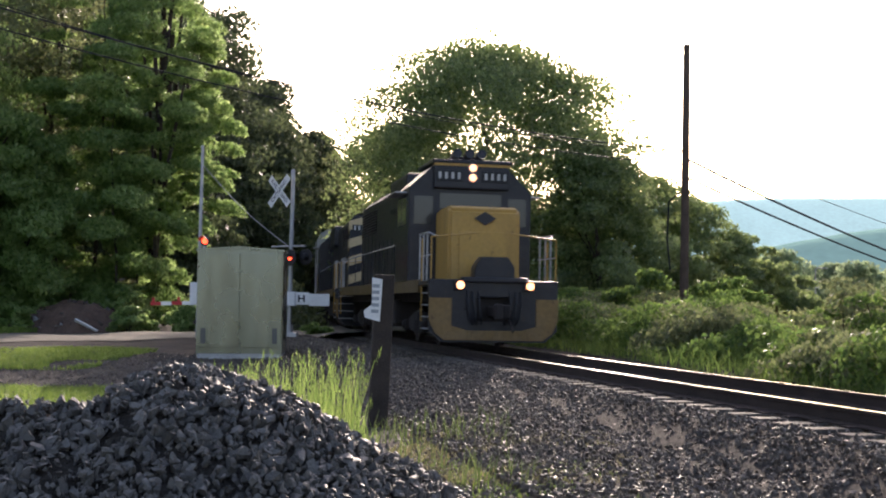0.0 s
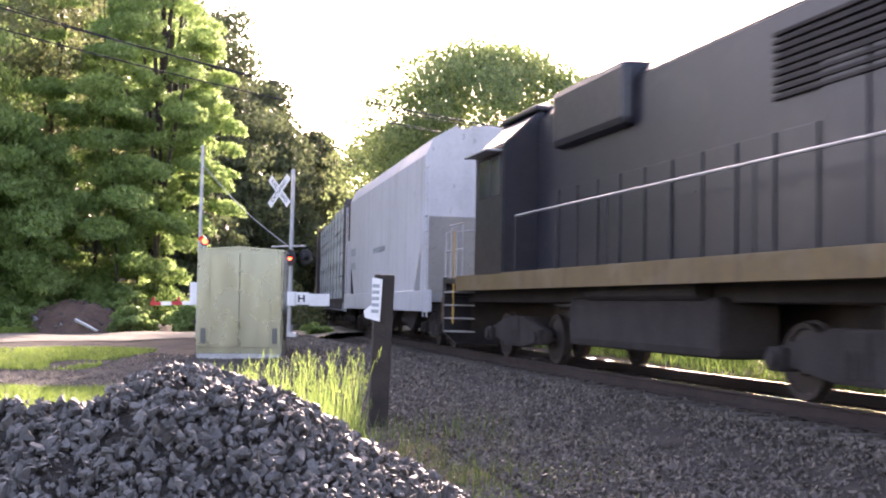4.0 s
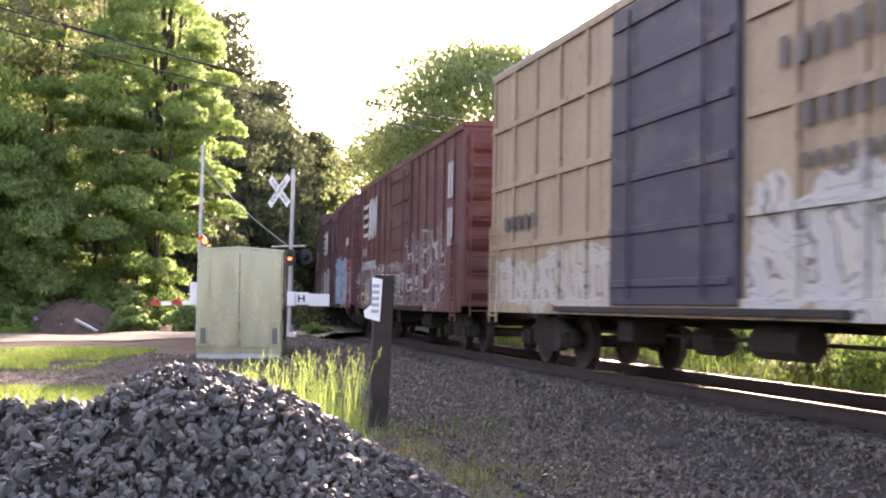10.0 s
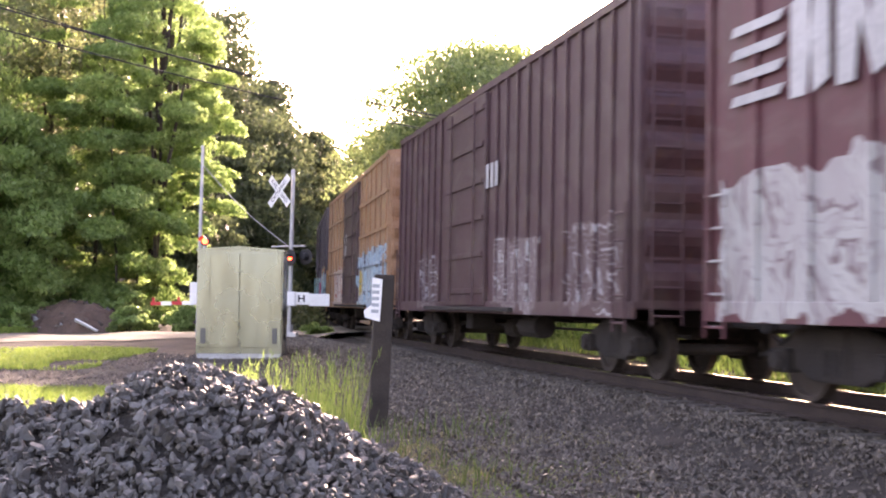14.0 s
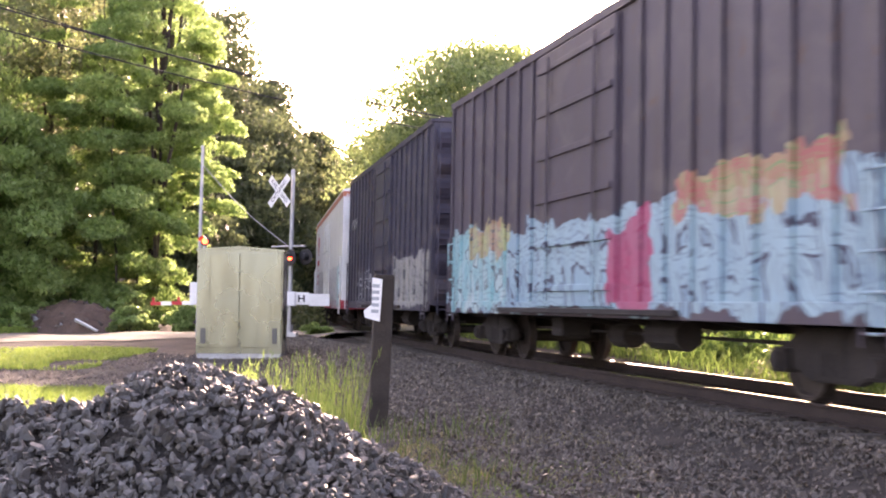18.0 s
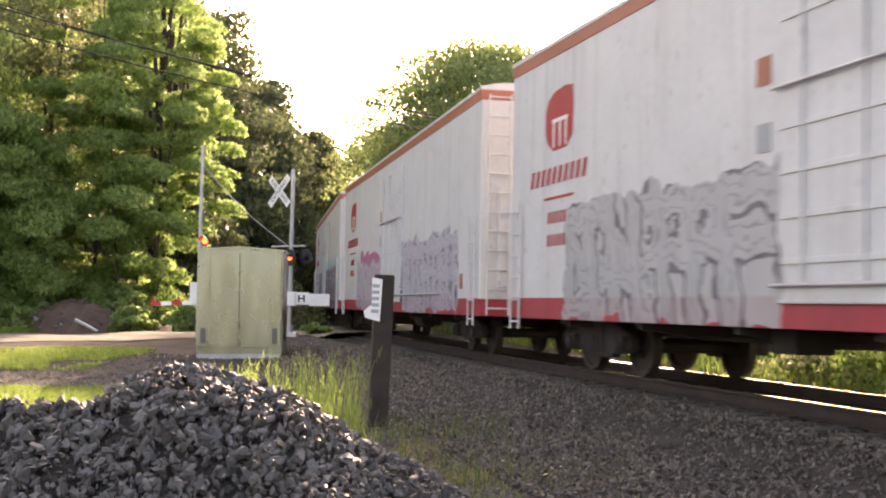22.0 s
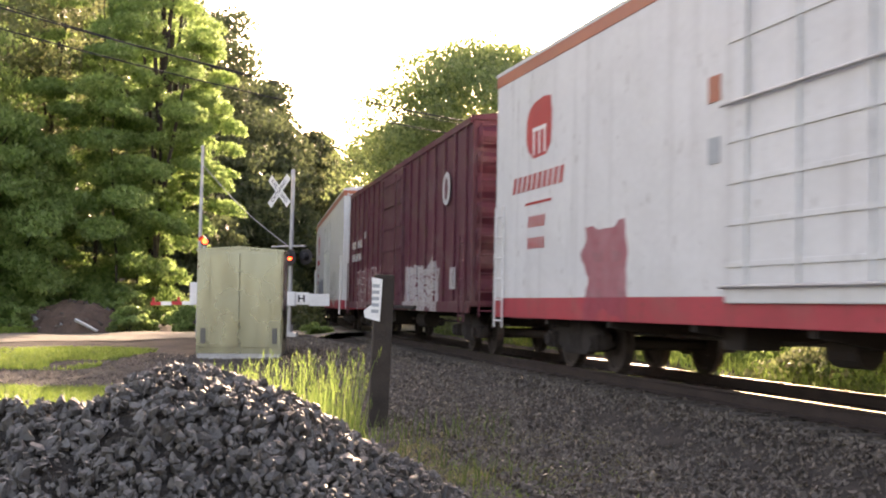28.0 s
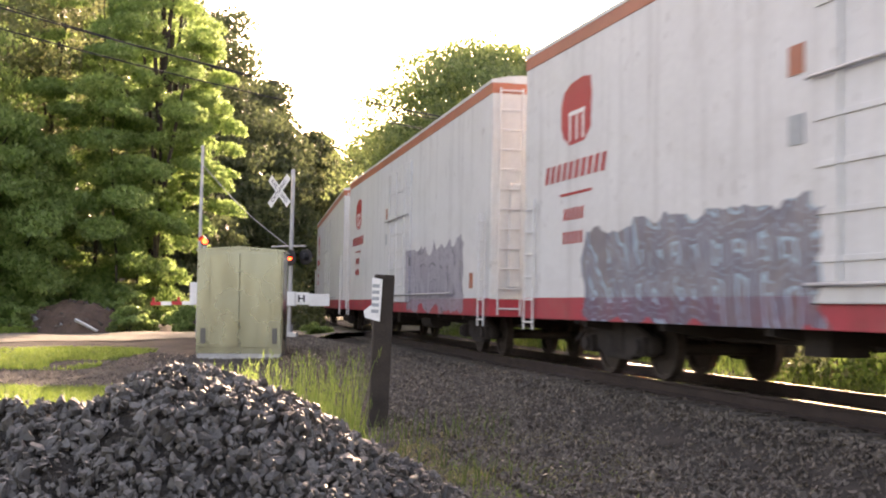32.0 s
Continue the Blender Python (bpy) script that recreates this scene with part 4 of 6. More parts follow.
def corrugated_end(car, x, sgn, sill, eave, m, n=7, half=1.5):
    h = (eave - sill - 0.2) / n
    for i in range(n):
        z = sill + 0.12 + i * h
        bm = bmesh.new()
        prism(bm, [(x, z), (x + sgn * 0.07, z + h * 0.25), (x + sgn * 0.09, z + h * 0.45), (x + sgn * 0.07, z + h * 0.65), (x, z + h * 0.85)], -half + 0.1, half - 0.1)
        part("end_panel", bm, m, car)


def boxcar(name, label, lead, trail, body, door, sill, eave, door_x, door_w, rib, patches=(), seed=0.0, roof=None, rust=0.16, logo=None, half=1.5, belts=(), letters=(), ink=None):
    L = lead - trail
    m = paint(name + "_paint", body, patches, rust, seed=seed, letter=2.0)
    md = m if door == body else paint(name + "_door_paint", door, patches, rust, seed=seed, letter=2.0)
    c = thing("boxcar", Matrix(), label, "boxcar", "freight cars of the train")
    box_shell(c, L, sill, eave, m, roof or m, half=half)
    underframe(c, L, m, sill=sill)
    for sy in (-1, 1):
        a, b = sorted((sy * half, sy * (half + 0.05)))
        k = -L / 2 + 0.05
        while k < L / 2 - 0.04:
            if not (door_x - door_w / 2 - 0.12 < k < door_x + door_w / 2 + 0.1):
                bm = bmesh.new()
                box(bm, k, k + 0.09, a, b, sill + 0.1, eave - 0.08, 0.012)
                part("side_post", bm, m, c)
            k += rib
        for z0, z1, nm in ((sill - 0.12, sill + 0.1, "side_sill"), (eave - 0.1, eave, "side_plate")):
            bm = bmesh.new()
            box(bm, -L / 2, L / 2, a, b + 0.01 if sy > 0 else b, z0, z1, 0.01)
            part(nm, bm, m, c)
        for z in belts:
            for x0, x1 in ((-L / 2, door_x - door_w / 2 - 0.12), (door_x + door_w / 2 + 0.12, L / 2)):
                bm = bmesh.new()
                box(bm, x0, x1, a, b, z - 0.05, z + 0.05, 0.01)
                part("side_belt", bm, m, c)
        a, b = sorted((sy * (half - 0.01), sy * (half + 0.085)))
        bm = bmesh.new()
        box(bm, door_x - door_w / 2, door_x + door_w / 2, a, b, sill + 0.02, eave - 0.14, 0.02)
        d = part("door", bm, md, c, "sliding side door")
        for i in range(6):
            z = sill + 0.3 + i * (eave - sill - 0.7) / 5
            bm = bmesh.new()
            e, f = sorted((sy * (half + 0.08), sy * (half + 0.12)))
            box(bm, door_x - door_w / 2 + 0.08, door_x + door_w / 2 - 0.08, e, f, z - 0.05, z + 0.05, 0.012)
            part("door_rib", bm, md, d)
        e = sy * (half + 0.14)
        for k in (-0.3, 0.3):
            bm = bmesh.new()
            rod(bm, (door_x + k * door_w, e, sill + 0.1), (door_x + k * door_w, e, eave - 0.25), 0.02, 8)
            part("lock_bar", bm, md, d)
        bm = bmesh.new()
        e, f = sorted((sy * half, sy * (half + 0.13)))
        box(bm, door_x - door_w * 1.1, door_x + door_w * 1.1, e, f, sill - 0.08, sill + 0.0, 0.01)
        part("door_track", bm, M_UNDER, c)
        ladder(c, L / 2 - 0.35, sy, sill - 0.3, sill + 1.4, m)
        ladder(c, -L / 2 + 0.35, sy, sill - 0.3, sill + 1.4, m)
    for sg in (1, -1):
        corrugated_end(c, sg * L / 2, sg, sill, eave, m, half=half)
    end_ladder(c, L / 2 + 0.16, -1.15, sill - 0.2, eave - 0.1, m)
    end_ladder(c, -L / 2 - 0.16, 1.15, sill - 0.2, eave - 0.1, m)
    for k, (x0, x1, z0, z1, n) in enumerate(letters):
        bars("letter_bar", c, x0, x1, z0, z1, ink or M_NUMBER, -(half + 0.056), n, 0.45)
    couplers(c, L / 2 + 0.1, -L / 2 - 0.1)
    trucks(c, L - 3.6)
    place_car(c, lead, trail, L - 3.6)
    return c


M_PRINT = mat("grey_print", (0.33, 0.355, 0.36), rough=0.5, var=0.2, bump=0)
M_ROOFG = mat("galvanised_roof", (0.35, 0.34, 0.32), rough=0.5, metal=0.4, var=0.3, bump=0.1)
M_ORANGE = mat("orange_placard", (0.55, 0.27, 0.05), rough=0.5, var=0.2, bump=0)
M_NUMBER = mat("faded_white_chalk", (0.5, 0.49, 0.47), rough=0.8, var=0.25, bump=0)
M_INK = mat("dark_stencil_ink", (0.10, 0.085, 0.075), rough=0.6, var=0.3, bump=0)


def emblem_stripes(c, x0, x1, z0, z1, y):
    """A white company mark: stacked stripes that run into a slanted block."""
    w, h = x1 - x0, z1 - z0
    for i in range(4):
        bm = bmesh.new()
        z = z0 + h * (0.08 + 0.24 * i)
        prism(bm, [(x0, z), (x0 + w * 0.34, z), (x0 + w * 0.38, z + h * 0.1), (x0 + w * 0.02, z + h * 0.1)], y - 0.004, y)
        part("emblem_stripe", bm, M_NUMBER, c)
    for k, (a0, a1) in enumerate(((0.42, 0.66), (0.7, 1.0))):
        bm = bmesh.new()
        prism(bm, [(x0 + w * a0, z0), (x0 + w * (a0 + 0.1), z0), (x0 + w * (a0 + 0.13), z0 + h * 0.55), (x0 + w * (a1 - 0.1), z0), (x0 + w * a1, z0 + h * 0.1), (x0 + w * a1, z1), (x0 + w * (a1 - 0.09), z1), (x0 + w * (a1 - 0.12), z0 + h * 0.5), (x0 + w * (a0 + 0.12), z1), (x0 + w * a0, z0 + h * 0.9)], y - 0.004, y)
        part("emblem_block", bm, M_NUMBER, c)


tan1 = boxcar("tan", "faded tan boxcar with a dark blue door and graffiti", -88.9, -103.15, (0.36, 0.26, 0.16), (0.04, 0.038, 0.06), 0.98, 5.1, 0.1, 3.4, 1.1, [(-6.7, -1.7, 0.9, 1.8, (0.45, 0.42, 0.36), (0.2, 0.15, 0.1), (0.38, 0.32, 0.26)), (2.0, 6.9, 0.9, 2.3, (0.42, 0.42, 0.4), (0.14, 0.13, 0.13), (0.48, 0.44, 0.36)), (5.5, 6.1, 1.2, 2.0, (0.55, 0.4, 0.1), (0.4, 0.3, 0.1), (0.5, 0.38, 0.12))], 1.0, M_ROOFG, belts=(2.0, 3.05, 4.1), letters=[(-6.3, -4.6, 2.25, 2.5, 5), (2.6, 6.1, 3.4, 3.72, 11), (3.0, 5.4, 2.75, 3.0, 8), (3.0, 4.8, 2.35, 2.5, 7)], ink=M_INK)
for x0, x1, z0, z1, mm in ((4.45, 5.0, 1.5, 1.95, M_WHITE), (5.3, 6.0, 1.45, 1.8, M_ORANGE)):
    part("placard", box(bmesh.new(), x0, x1, -1.563, -1.556, z0, z1), mm, tan1)
ns1 = boxcar("oxide", "oxide red boxcar with white graffiti and lettering", -105.3, -119.5, (0.135, 0.05, 0.045), (0.12, 0.045, 0.042), 0.95, 4.6, 0.2, 3.0, 0.95, [(-6.9, 1.2, 0.9, 2.0, (0.13, 0.07, 0.065), (0.52, 0.52, 0.48), (0.40, 0.39, 0.36), 0.4), (1.2, 5.5, 0.9, 2.7, (0.14, 0.07, 0.065), (0.46, 0.46, 0.44), (0.16, 0.08, 0.07), 0.5), (-5.9, -5.3, 1.0, 1.35, (0.5, 0.36, 0.08), (0.4, 0.28, 0.08), (0.5, 0.36, 0.1)), (-3.0, -2.3, 0.95, 1.2, (0.5, 0.36, 0.08), (0.4, 0.28, 0.08), (0.5, 0.36, 0.1))], 2.3, letters=[(-6.0, -5.2, 2.42, 2.66, 3), (-6.0, -3.4, 2.0, 2.25, 7), (5.95, 6.5, 3.2, 3.95, 2), (5.95, 6.5, 2.2, 3.0, 2)])
emblem_stripes(ns1, -6.05, -3.5, 2.9, 4.1, -1.556)
ns2 = boxcar("oxide_b", "oxide red boxcar with a pale blue graffiti panel", -121.7, -135.7, (0.125, 0.042, 0.048), (0.10, 0.035, 0.05), 0.95, 4.6, 0.0, 3.0, 0.95, [(-6.7, -1.6, 0.85, 2.4, (0.46, 0.46, 0.43), (0.2, 0.16, 0.16), (0.36, 0.33, 0.32)), (1.3, 4.9, 0.85, 2.6, (0.24, 0.38, 0.48), (0.12, 0.15, 0.22), (0.42, 0.47, 0.5)), (4.9, 6.7, 0.9, 2.5, (0.38, 0.08, 0.09), (0.5, 0.48, 0.46), (0.45, 0.44, 0.42))], 3.1, letters=[(5.2, 6.6, 3.0, 3.25, 5)])
emblem_stripes(ns2, -6.4, -3.7, 3.05, 4.1, -1.556)
brn = boxcar("plum", "dark plum brown boxcar with faded white tags", -137.5, -152.7, (0.085, 0.042, 0.045), (0.08, 0.04, 0.042), 0.95, 5.12, -0.9, 3.0, 0.62, [(-5.2, -3.4, 0.9, 2.0, (0.10, 0.06, 0.06), (0.40, 0.38, 0.38), (0.12, 0.07, 0.07)), (1.0, 3.6, 0.9, 2.2, (0.16, 0.11, 0.11), (0.46, 0.44, 0.42), (0.2, 0.15, 0.14)), (5.0, 7.0, 0.9, 2.1, (0.10, 0.06, 0.06), (0.40, 0.38, 0.38), (0.12, 0.07, 0.07))], 4.4, letters=[(0.6, 1.5, 3.15, 3.6, 3)])
tan2 = boxcar("ochre", "faded ochre boxcar with a dark brown double door and graffiti", -154.5, -172.15, (0.36, 0.20, 0.11), (0.075, 0.045, 0.05), 0.95, 5.12, -0.1, 4.4, 1.15, [(-6.3, -2.4, 0.85, 2.3, (0.46, 0.40, 0.36), (0.32, 0.1, 0.09), (0.42, 0.33, 0.28)), (2.1, 8.6, 0.85, 2.6, (0.30, 0.46, 0.55), (0.1, 0.12, 0.15), (0.44, 0.52, 0.54)), (2.6, 3.1, 1.2, 1.9, (0.55, 0.38, 0.05), (0.1, 0.08, 0.05), (0.5, 0.36, 0.06))], 5.2, belts=(2.15, 3.1, 4.1))
bars("door_tag", tan2, -1.6, -0.5, 2.65, 3.0, M_NUMBER, -1.625, 7, 0.85, 0.25)
bars("door_tag", tan2, -1.6, -0.4, 3.1, 3.4, M_NUMBER, -1.625, 6, 0.85, -0.2)
blu = boxcar("slate", "dark slate boxcar with a band of colourful graffiti", -174.1, -189.0, (0.075, 0.06, 0.075), (0.07, 0.055, 0.07), 0.95, 5.12, -0.3, 3.2, 0.72, [(-7.3, 7.3, 0.9, 2.3, (0.30, 0.46, 0.50), (0.05, 0.06, 0.09), (0.20, 0.34, 0.42)), (-7.2, -3.6, 0.9, 2.5, (0.20, 0.44, 0.45), (0.10, 0.12, 0.12), (0.5, 0.55, 0.52)), (1.1, 2.3, 0.9, 2.15, (0.42, 0.05, 0.12), (0.35, 0.04, 0.1), (0.4, 0.06, 0.12)), (-6.0, -3.6, 1.95, 2.5, (0.40, 0.38, 0.16), (0.1, 0.1, 0.1), (0.45, 0.15, 0.15)), (3.0, 6.5, 2.0, 2.6, (0.42, 0.12, 0.1), (0.2, 0.3, 0.12), (0.4, 0.42, 0.2))], 6.6)
dk = boxcar("navy", "dark navy ribbed boxcar with silver graffiti", -190.9, -205.1, (0.045, 0.042, 0.062), (0.042, 0.04, 0.06), 0.95, 5.12, 0.2, 3.0, 0.72, [(2.2, 6.9, 0.9, 2.15, (0.36, 0.35, 0.31), (0.12, 0.12, 0.12), (0.28, 0.27, 0.25)), (-4.8, -1.4, 0.9, 2.0, (0.07, 0.065, 0.08), (0.4, 0.4, 0.4), (0.06, 0.06, 0.08))], 7.3)
red = boxcar("maroon", "maroon boxcar with white graffiti tags along its side", -292.8, -310.3, (0.105, 0.022, 0.036), (0.095, 0.02, 0.036), 0.95, 4.62, -0.2, 3.4, 1.0, [(-6.8, -1.7, 0.9, 2.05, (0.16, 0.05, 0.06), (0.5, 0.48, 0.46), (0.25, 0.15, 0.15)), (1.8, 5.8, 0.9, 1.95, (0.42, 0.40, 0.38), (0.16, 0.06, 0.07), (0.5, 0.48, 0.46))], 8.1, letters=[(-7.9, -7.0, 2.75, 3.0, 4), (-6.6, -5.6, 2.75, 3.0, 4), (-7.9, -5.7, 2.35, 2.58, 8), (-5.2, -4.7, 3.0, 3.2, 2), (7.15, 7.75, 1.3, 1.75, 3)], ink=M_NUMBER)
bars("chalk_tag", dk, -6.2, -4.9, 3.45, 3.75, M_NUMBER, -1.556, 7, 0.8, 0.2)
for k in (0, 1):
    bm = bmesh.new()
    oval = [(6.67 + (0.36 - 0.2 * k) * math.cos(a * math.pi / 8), 3.43 + (0.36 - 0.12 * k) * math.sin(a * math.pi / 8)) for a in range(16)]
    prism(bm, oval, -1.562 - 0.004 * k, -1.556 - 0.004 * k)
    part("emblem_ring", bm, (M_NUMBER, red.children[0].data.materials[0])[k], red)


def reefer(label, lead, trail, patches, seed, warm=1.0):
    L = lead - trail
    sill, band, eave = 0.80, 1.09, 5.03
    white = paint("reefer_white", (0.62 * warm, 0.62, 0.60), patches, 0.06, 0.45, seed, 0.08)
    redm = paint("reefer_red", (0.42, 0.045, 0.06), patches, 0.12, 0.5, seed)
    orange = mat("reefer_eave_paint", (0.42, 0.13, 0.07), rough=0.5, var=0.2, bump=0.05)
    c = thing("refrigerator_car", Matrix(), label, "refrigerator car", "freight cars of the train")
    h = 1.54
    bm = bmesh.new()
    box(bm, -L / 2, L / 2, -h, h, band, eave, 0.03)
    part("body", bm, white, c)
    bm = bmesh.new()
    box(bm, -L / 2 + 0.02, L / 2 - 0.02, -h - 0.004, h + 0.004, sill - 0.02, band + 0.02, 0.01)
    part("side_sill", bm, redm, c, "dark red lower band")
    bm = bmesh.new()
    box(bm, -L / 2 - 0.01, L / 2 + 0.01, -h - 0.012, h + 0.012, eave - 0.19, eave + 0.02, 0.01)
    part("eave_band", bm, orange, c, "orange red band below the roof")
    bm = bmesh.new()
    prof = [(-h - 0.02, eave), (-h - 0.02, eave + 0.06), (-h * 0.8, eave + 0.13), (-h * 0.4, eave + 0.17), (0, eave + 0.18), (h * 0.4, eave + 0.17), (h * 0.8, eave + 0.13), (h + 0.02, eave + 0.06), (h + 0.02, eave)]
    prism(bm, prof, -L / 2 - 0.02, L / 2 + 0.02, axis="x")
    part("roof", bm, white, c)
    underframe(c, L, redm, sill=sill)
    dx, dw = 0.15, 3.3
    for sy in (-1, 1):
        a, b = sorted((sy * h, sy * (h + 0.05)))
        bm = bmesh.new()
        box(bm, dx - dw / 2, dx + dw / 2, a, b, band - 0.06, eave - 0.5, 0.02)
        d = part("door", bm, white, c, "plug door")
        for z in (1.45, 1.9, 2.35, 2.8, 3.9):
            bm = bmesh.new()
            e, f = sorted((sy * (h + 0.045), sy * (h + 0.07)))
            box(bm, dx - dw / 2 + 0.1, dx + dw / 2 - 0.1, e, f, z - 0.03, z + 0.03, 0.006)
            part("door_rail", bm, white, d)
        for k in (-0.35, -0.05, 0.3):
            bm = bmesh.new()
            rod(bm, (dx + k * dw, sy * (h + 0.075), band + 0.1), (dx + k * dw, sy * (h + 0.075), eave - 0.6), 0.02, 8)
            part("lock_bar", bm, white, d)
        for z, x1 in ((band + 0.12, dx + 2 * dw), (3.2, dx + dw * 0.5)):
            bm = bmesh.new()
            rod(bm, (dx - dw * 0.5, sy * (h + 0.1), z), (x1, sy * (h + 0.1), z), 0.022, 8)
            part("door_track", bm, M_GALV, c)
        ladder(c, L / 2 - 0.4, sy, sill - 0.2, band + 1.6, white)
        ladder(c, -L / 2 + 0.4, sy, sill - 0.2, band + 1.6, white)
    # emblem, lettering and placards on the near side
    y = -h - 0.006
    bm = bmesh.new()
    pr = [(-0.42, 3.55), (-0.5, 3.75), (-0.5, 4.15), (-0.4, 4.38), (-0.2, 4.5), (0.2, 4.55), (0.42, 4.5), (0.46, 4.2), (0.44, 3.6), (0.25, 3.4), (-0.2, 3.38)]
    x = -L / 2 + 2.2
    prism(bm, [(x + a * 1.2, 3.83 + (z - 3.95) * 0.82) for a, z in pr], y, y + 0.01)
    e = part("emblem", bm, M_REDP, c, "red rounded emblem")
    for k in (-0.24, 0.02, 0.26):
        bm = bmesh.new()
        box(bm, x + k - 0.03, x + k + 0.03, y - 0.004, y, 3.42, 3.8)
        part("emblem_stroke", bm, M_WHITE, e)
    bm = bmesh.new()
    box(bm, x - 0.3, x + 0.32, y - 0.004, y, 3.8, 3.86)
    part("emblem_stroke", bm, M_WHITE, e)
    bars("letter_bar", c, x - 1.25, x + 1.15, 2.86, 3.12, M_REDP, y, 10, 0.48, 0.3)
    bars("letter_bar", c, x - 0.6, x + 0.6, 2.62, 2.66, M_REDP, y, 1, 0.0)
    bars("letter_bar", c, x - 0.45, x + 0.35, 2.25, 2.43, M_REDP, y, 5, 0.45, 0.2)
    bars("letter_bar", c, x - 0.45, x + 0.35, 1.9, 2.08, M_REDP, y, 5, 0.45, 0.0)
    for px, pz, mm in ((-1.95, 3.3, orange), (-1.95, 2.6, M_PRINT), (L * 0.42, 1.3, orange)):
        bm = bmesh.new()
        box(bm, px, px + 0.27, y - 0.006, y, pz, pz + 0.3, 0.0)
        part("placard", bm, mm, c)
    end_ladder(c, L / 2 + 0.1, -1.2, sill, eave - 0.1, white)
    end_ladder(c, -L / 2 - 0.1, 1.2, sill, eave - 0.1, white)
    bm = bmesh.new()
    box(bm, L / 2 - 0.02, L / 2 + 0.06, -1.2, 1.2, 1.3, 3.2, 0.03)
    part("end_panel", bm, white, c)
    couplers(c, L / 2 + 0.1, -L / 2 - 0.1)
    trucks(c, L - 5.4)
    place_car(c, lead, trail, L - 5.4)
    return c


reefer("white refrigerator car with a red lower band and grey graffiti", -207.0, -226.7, [(-7.4, -1.4, 0.75, 2.5, (0.36, 0.36, 0.36), (0.06, 0.055, 0.07), (0.42, 0.41, 0.40)), (2.0, 7.6, 0.85, 2.4, (0.46, 0.46, 0.47), (0.09, 0.09, 0.11), (0.44, 0.44, 0.46)), (7.0, 9.4, 0.9, 2.4, (0.3, 0.5, 0.5), (0.1, 0.12, 0.12), (0.42, 0.5, 0.5))], 1.7)
reefer("white refrigerator car with pink edged graffiti by the emblem", -228.6, -248.3, [(-6.6, -1.4, 0.8, 2.4, (0.44, 0.42, 0.45), (0.34, 0.10, 0.2), (0.38, 0.39, 0.42)), (1.7, 8.1, 0.8, 2.5, (0.44, 0.42, 0.46), (0.06, 0.05, 0.08), (0.40, 0.37, 0.43)), (-5.8, -2.0, 2.2, 2.5, (0.5, 0.1, 0.22), (0.45, 0.12, 0.22), (0.5, 0.14, 0.26))], 2.9)
reefer("white refrigerator car with large dark purple block graffiti", -250.2, -269.6, [(-6.2, -2.0, 0.85, 2.4, (0.16, 0.18, 0.28), (0.05, 0.06, 0.1), (0.2, 0.22, 0.32)), (1.3, 8.8, 2.2, 2.75, (0.36, 0.52, 0.6), (0.4, 0.54, 0.6), (0.3, 0.5, 0.58)), (1.4, 8.6, 0.75, 2.5, (0.085, 0.045, 0.09), (0.5, 0.48, 0.5), (0.11, 0.06, 0.12)), (8.2, 9.4, 0.8, 1.7, (0.3, 0.5, 0.52), (0.5, 0.55, 0.55), (0.25, 0.45, 0.48))], 3.6)
reefer("clean white refrigerator car with two maroon paint blots", -271.5, -291.0, [(-5.6, -4.2, 0.9, 2.1, (0.30, 0.035, 0.06), (0.24, 0.03, 0.05), (0.34, 0.05, 0.08)), (2.4, 4.6, 0.9, 2.2, (0.26, 0.03, 0.06), (0.20, 0.025, 0.045), (0.30, 0.04, 0.075))], 4.2)
reefer("white refrigerator car with dark and blue painted skyline graffiti", -312.2, -331.7, [(-7.2, -1.3, 0.75, 2.05, (0.10, 0.09, 0.13), (0.24, 0.38, 0.48), (0.15, 0.12, 0.12)), (2.6, 6.9, 1.0, 2.1, (0.56, 0.56, 0.54), (0.15, 0.17, 0.14), (0.54, 0.55, 0.52))], 5.5)
reefer("white refrigerator car with dark scrawled graffiti", -333.6, -352.6, [(1.4, 7.4, 0.85, 2.25, (0.3, 0.28, 0.32), (0.1, 0.1, 0.12), (0.2, 0.18, 0.22))], 6.1)
reefer("white refrigerator car with faded paint", -354.5, -374.0, [], 7.7)
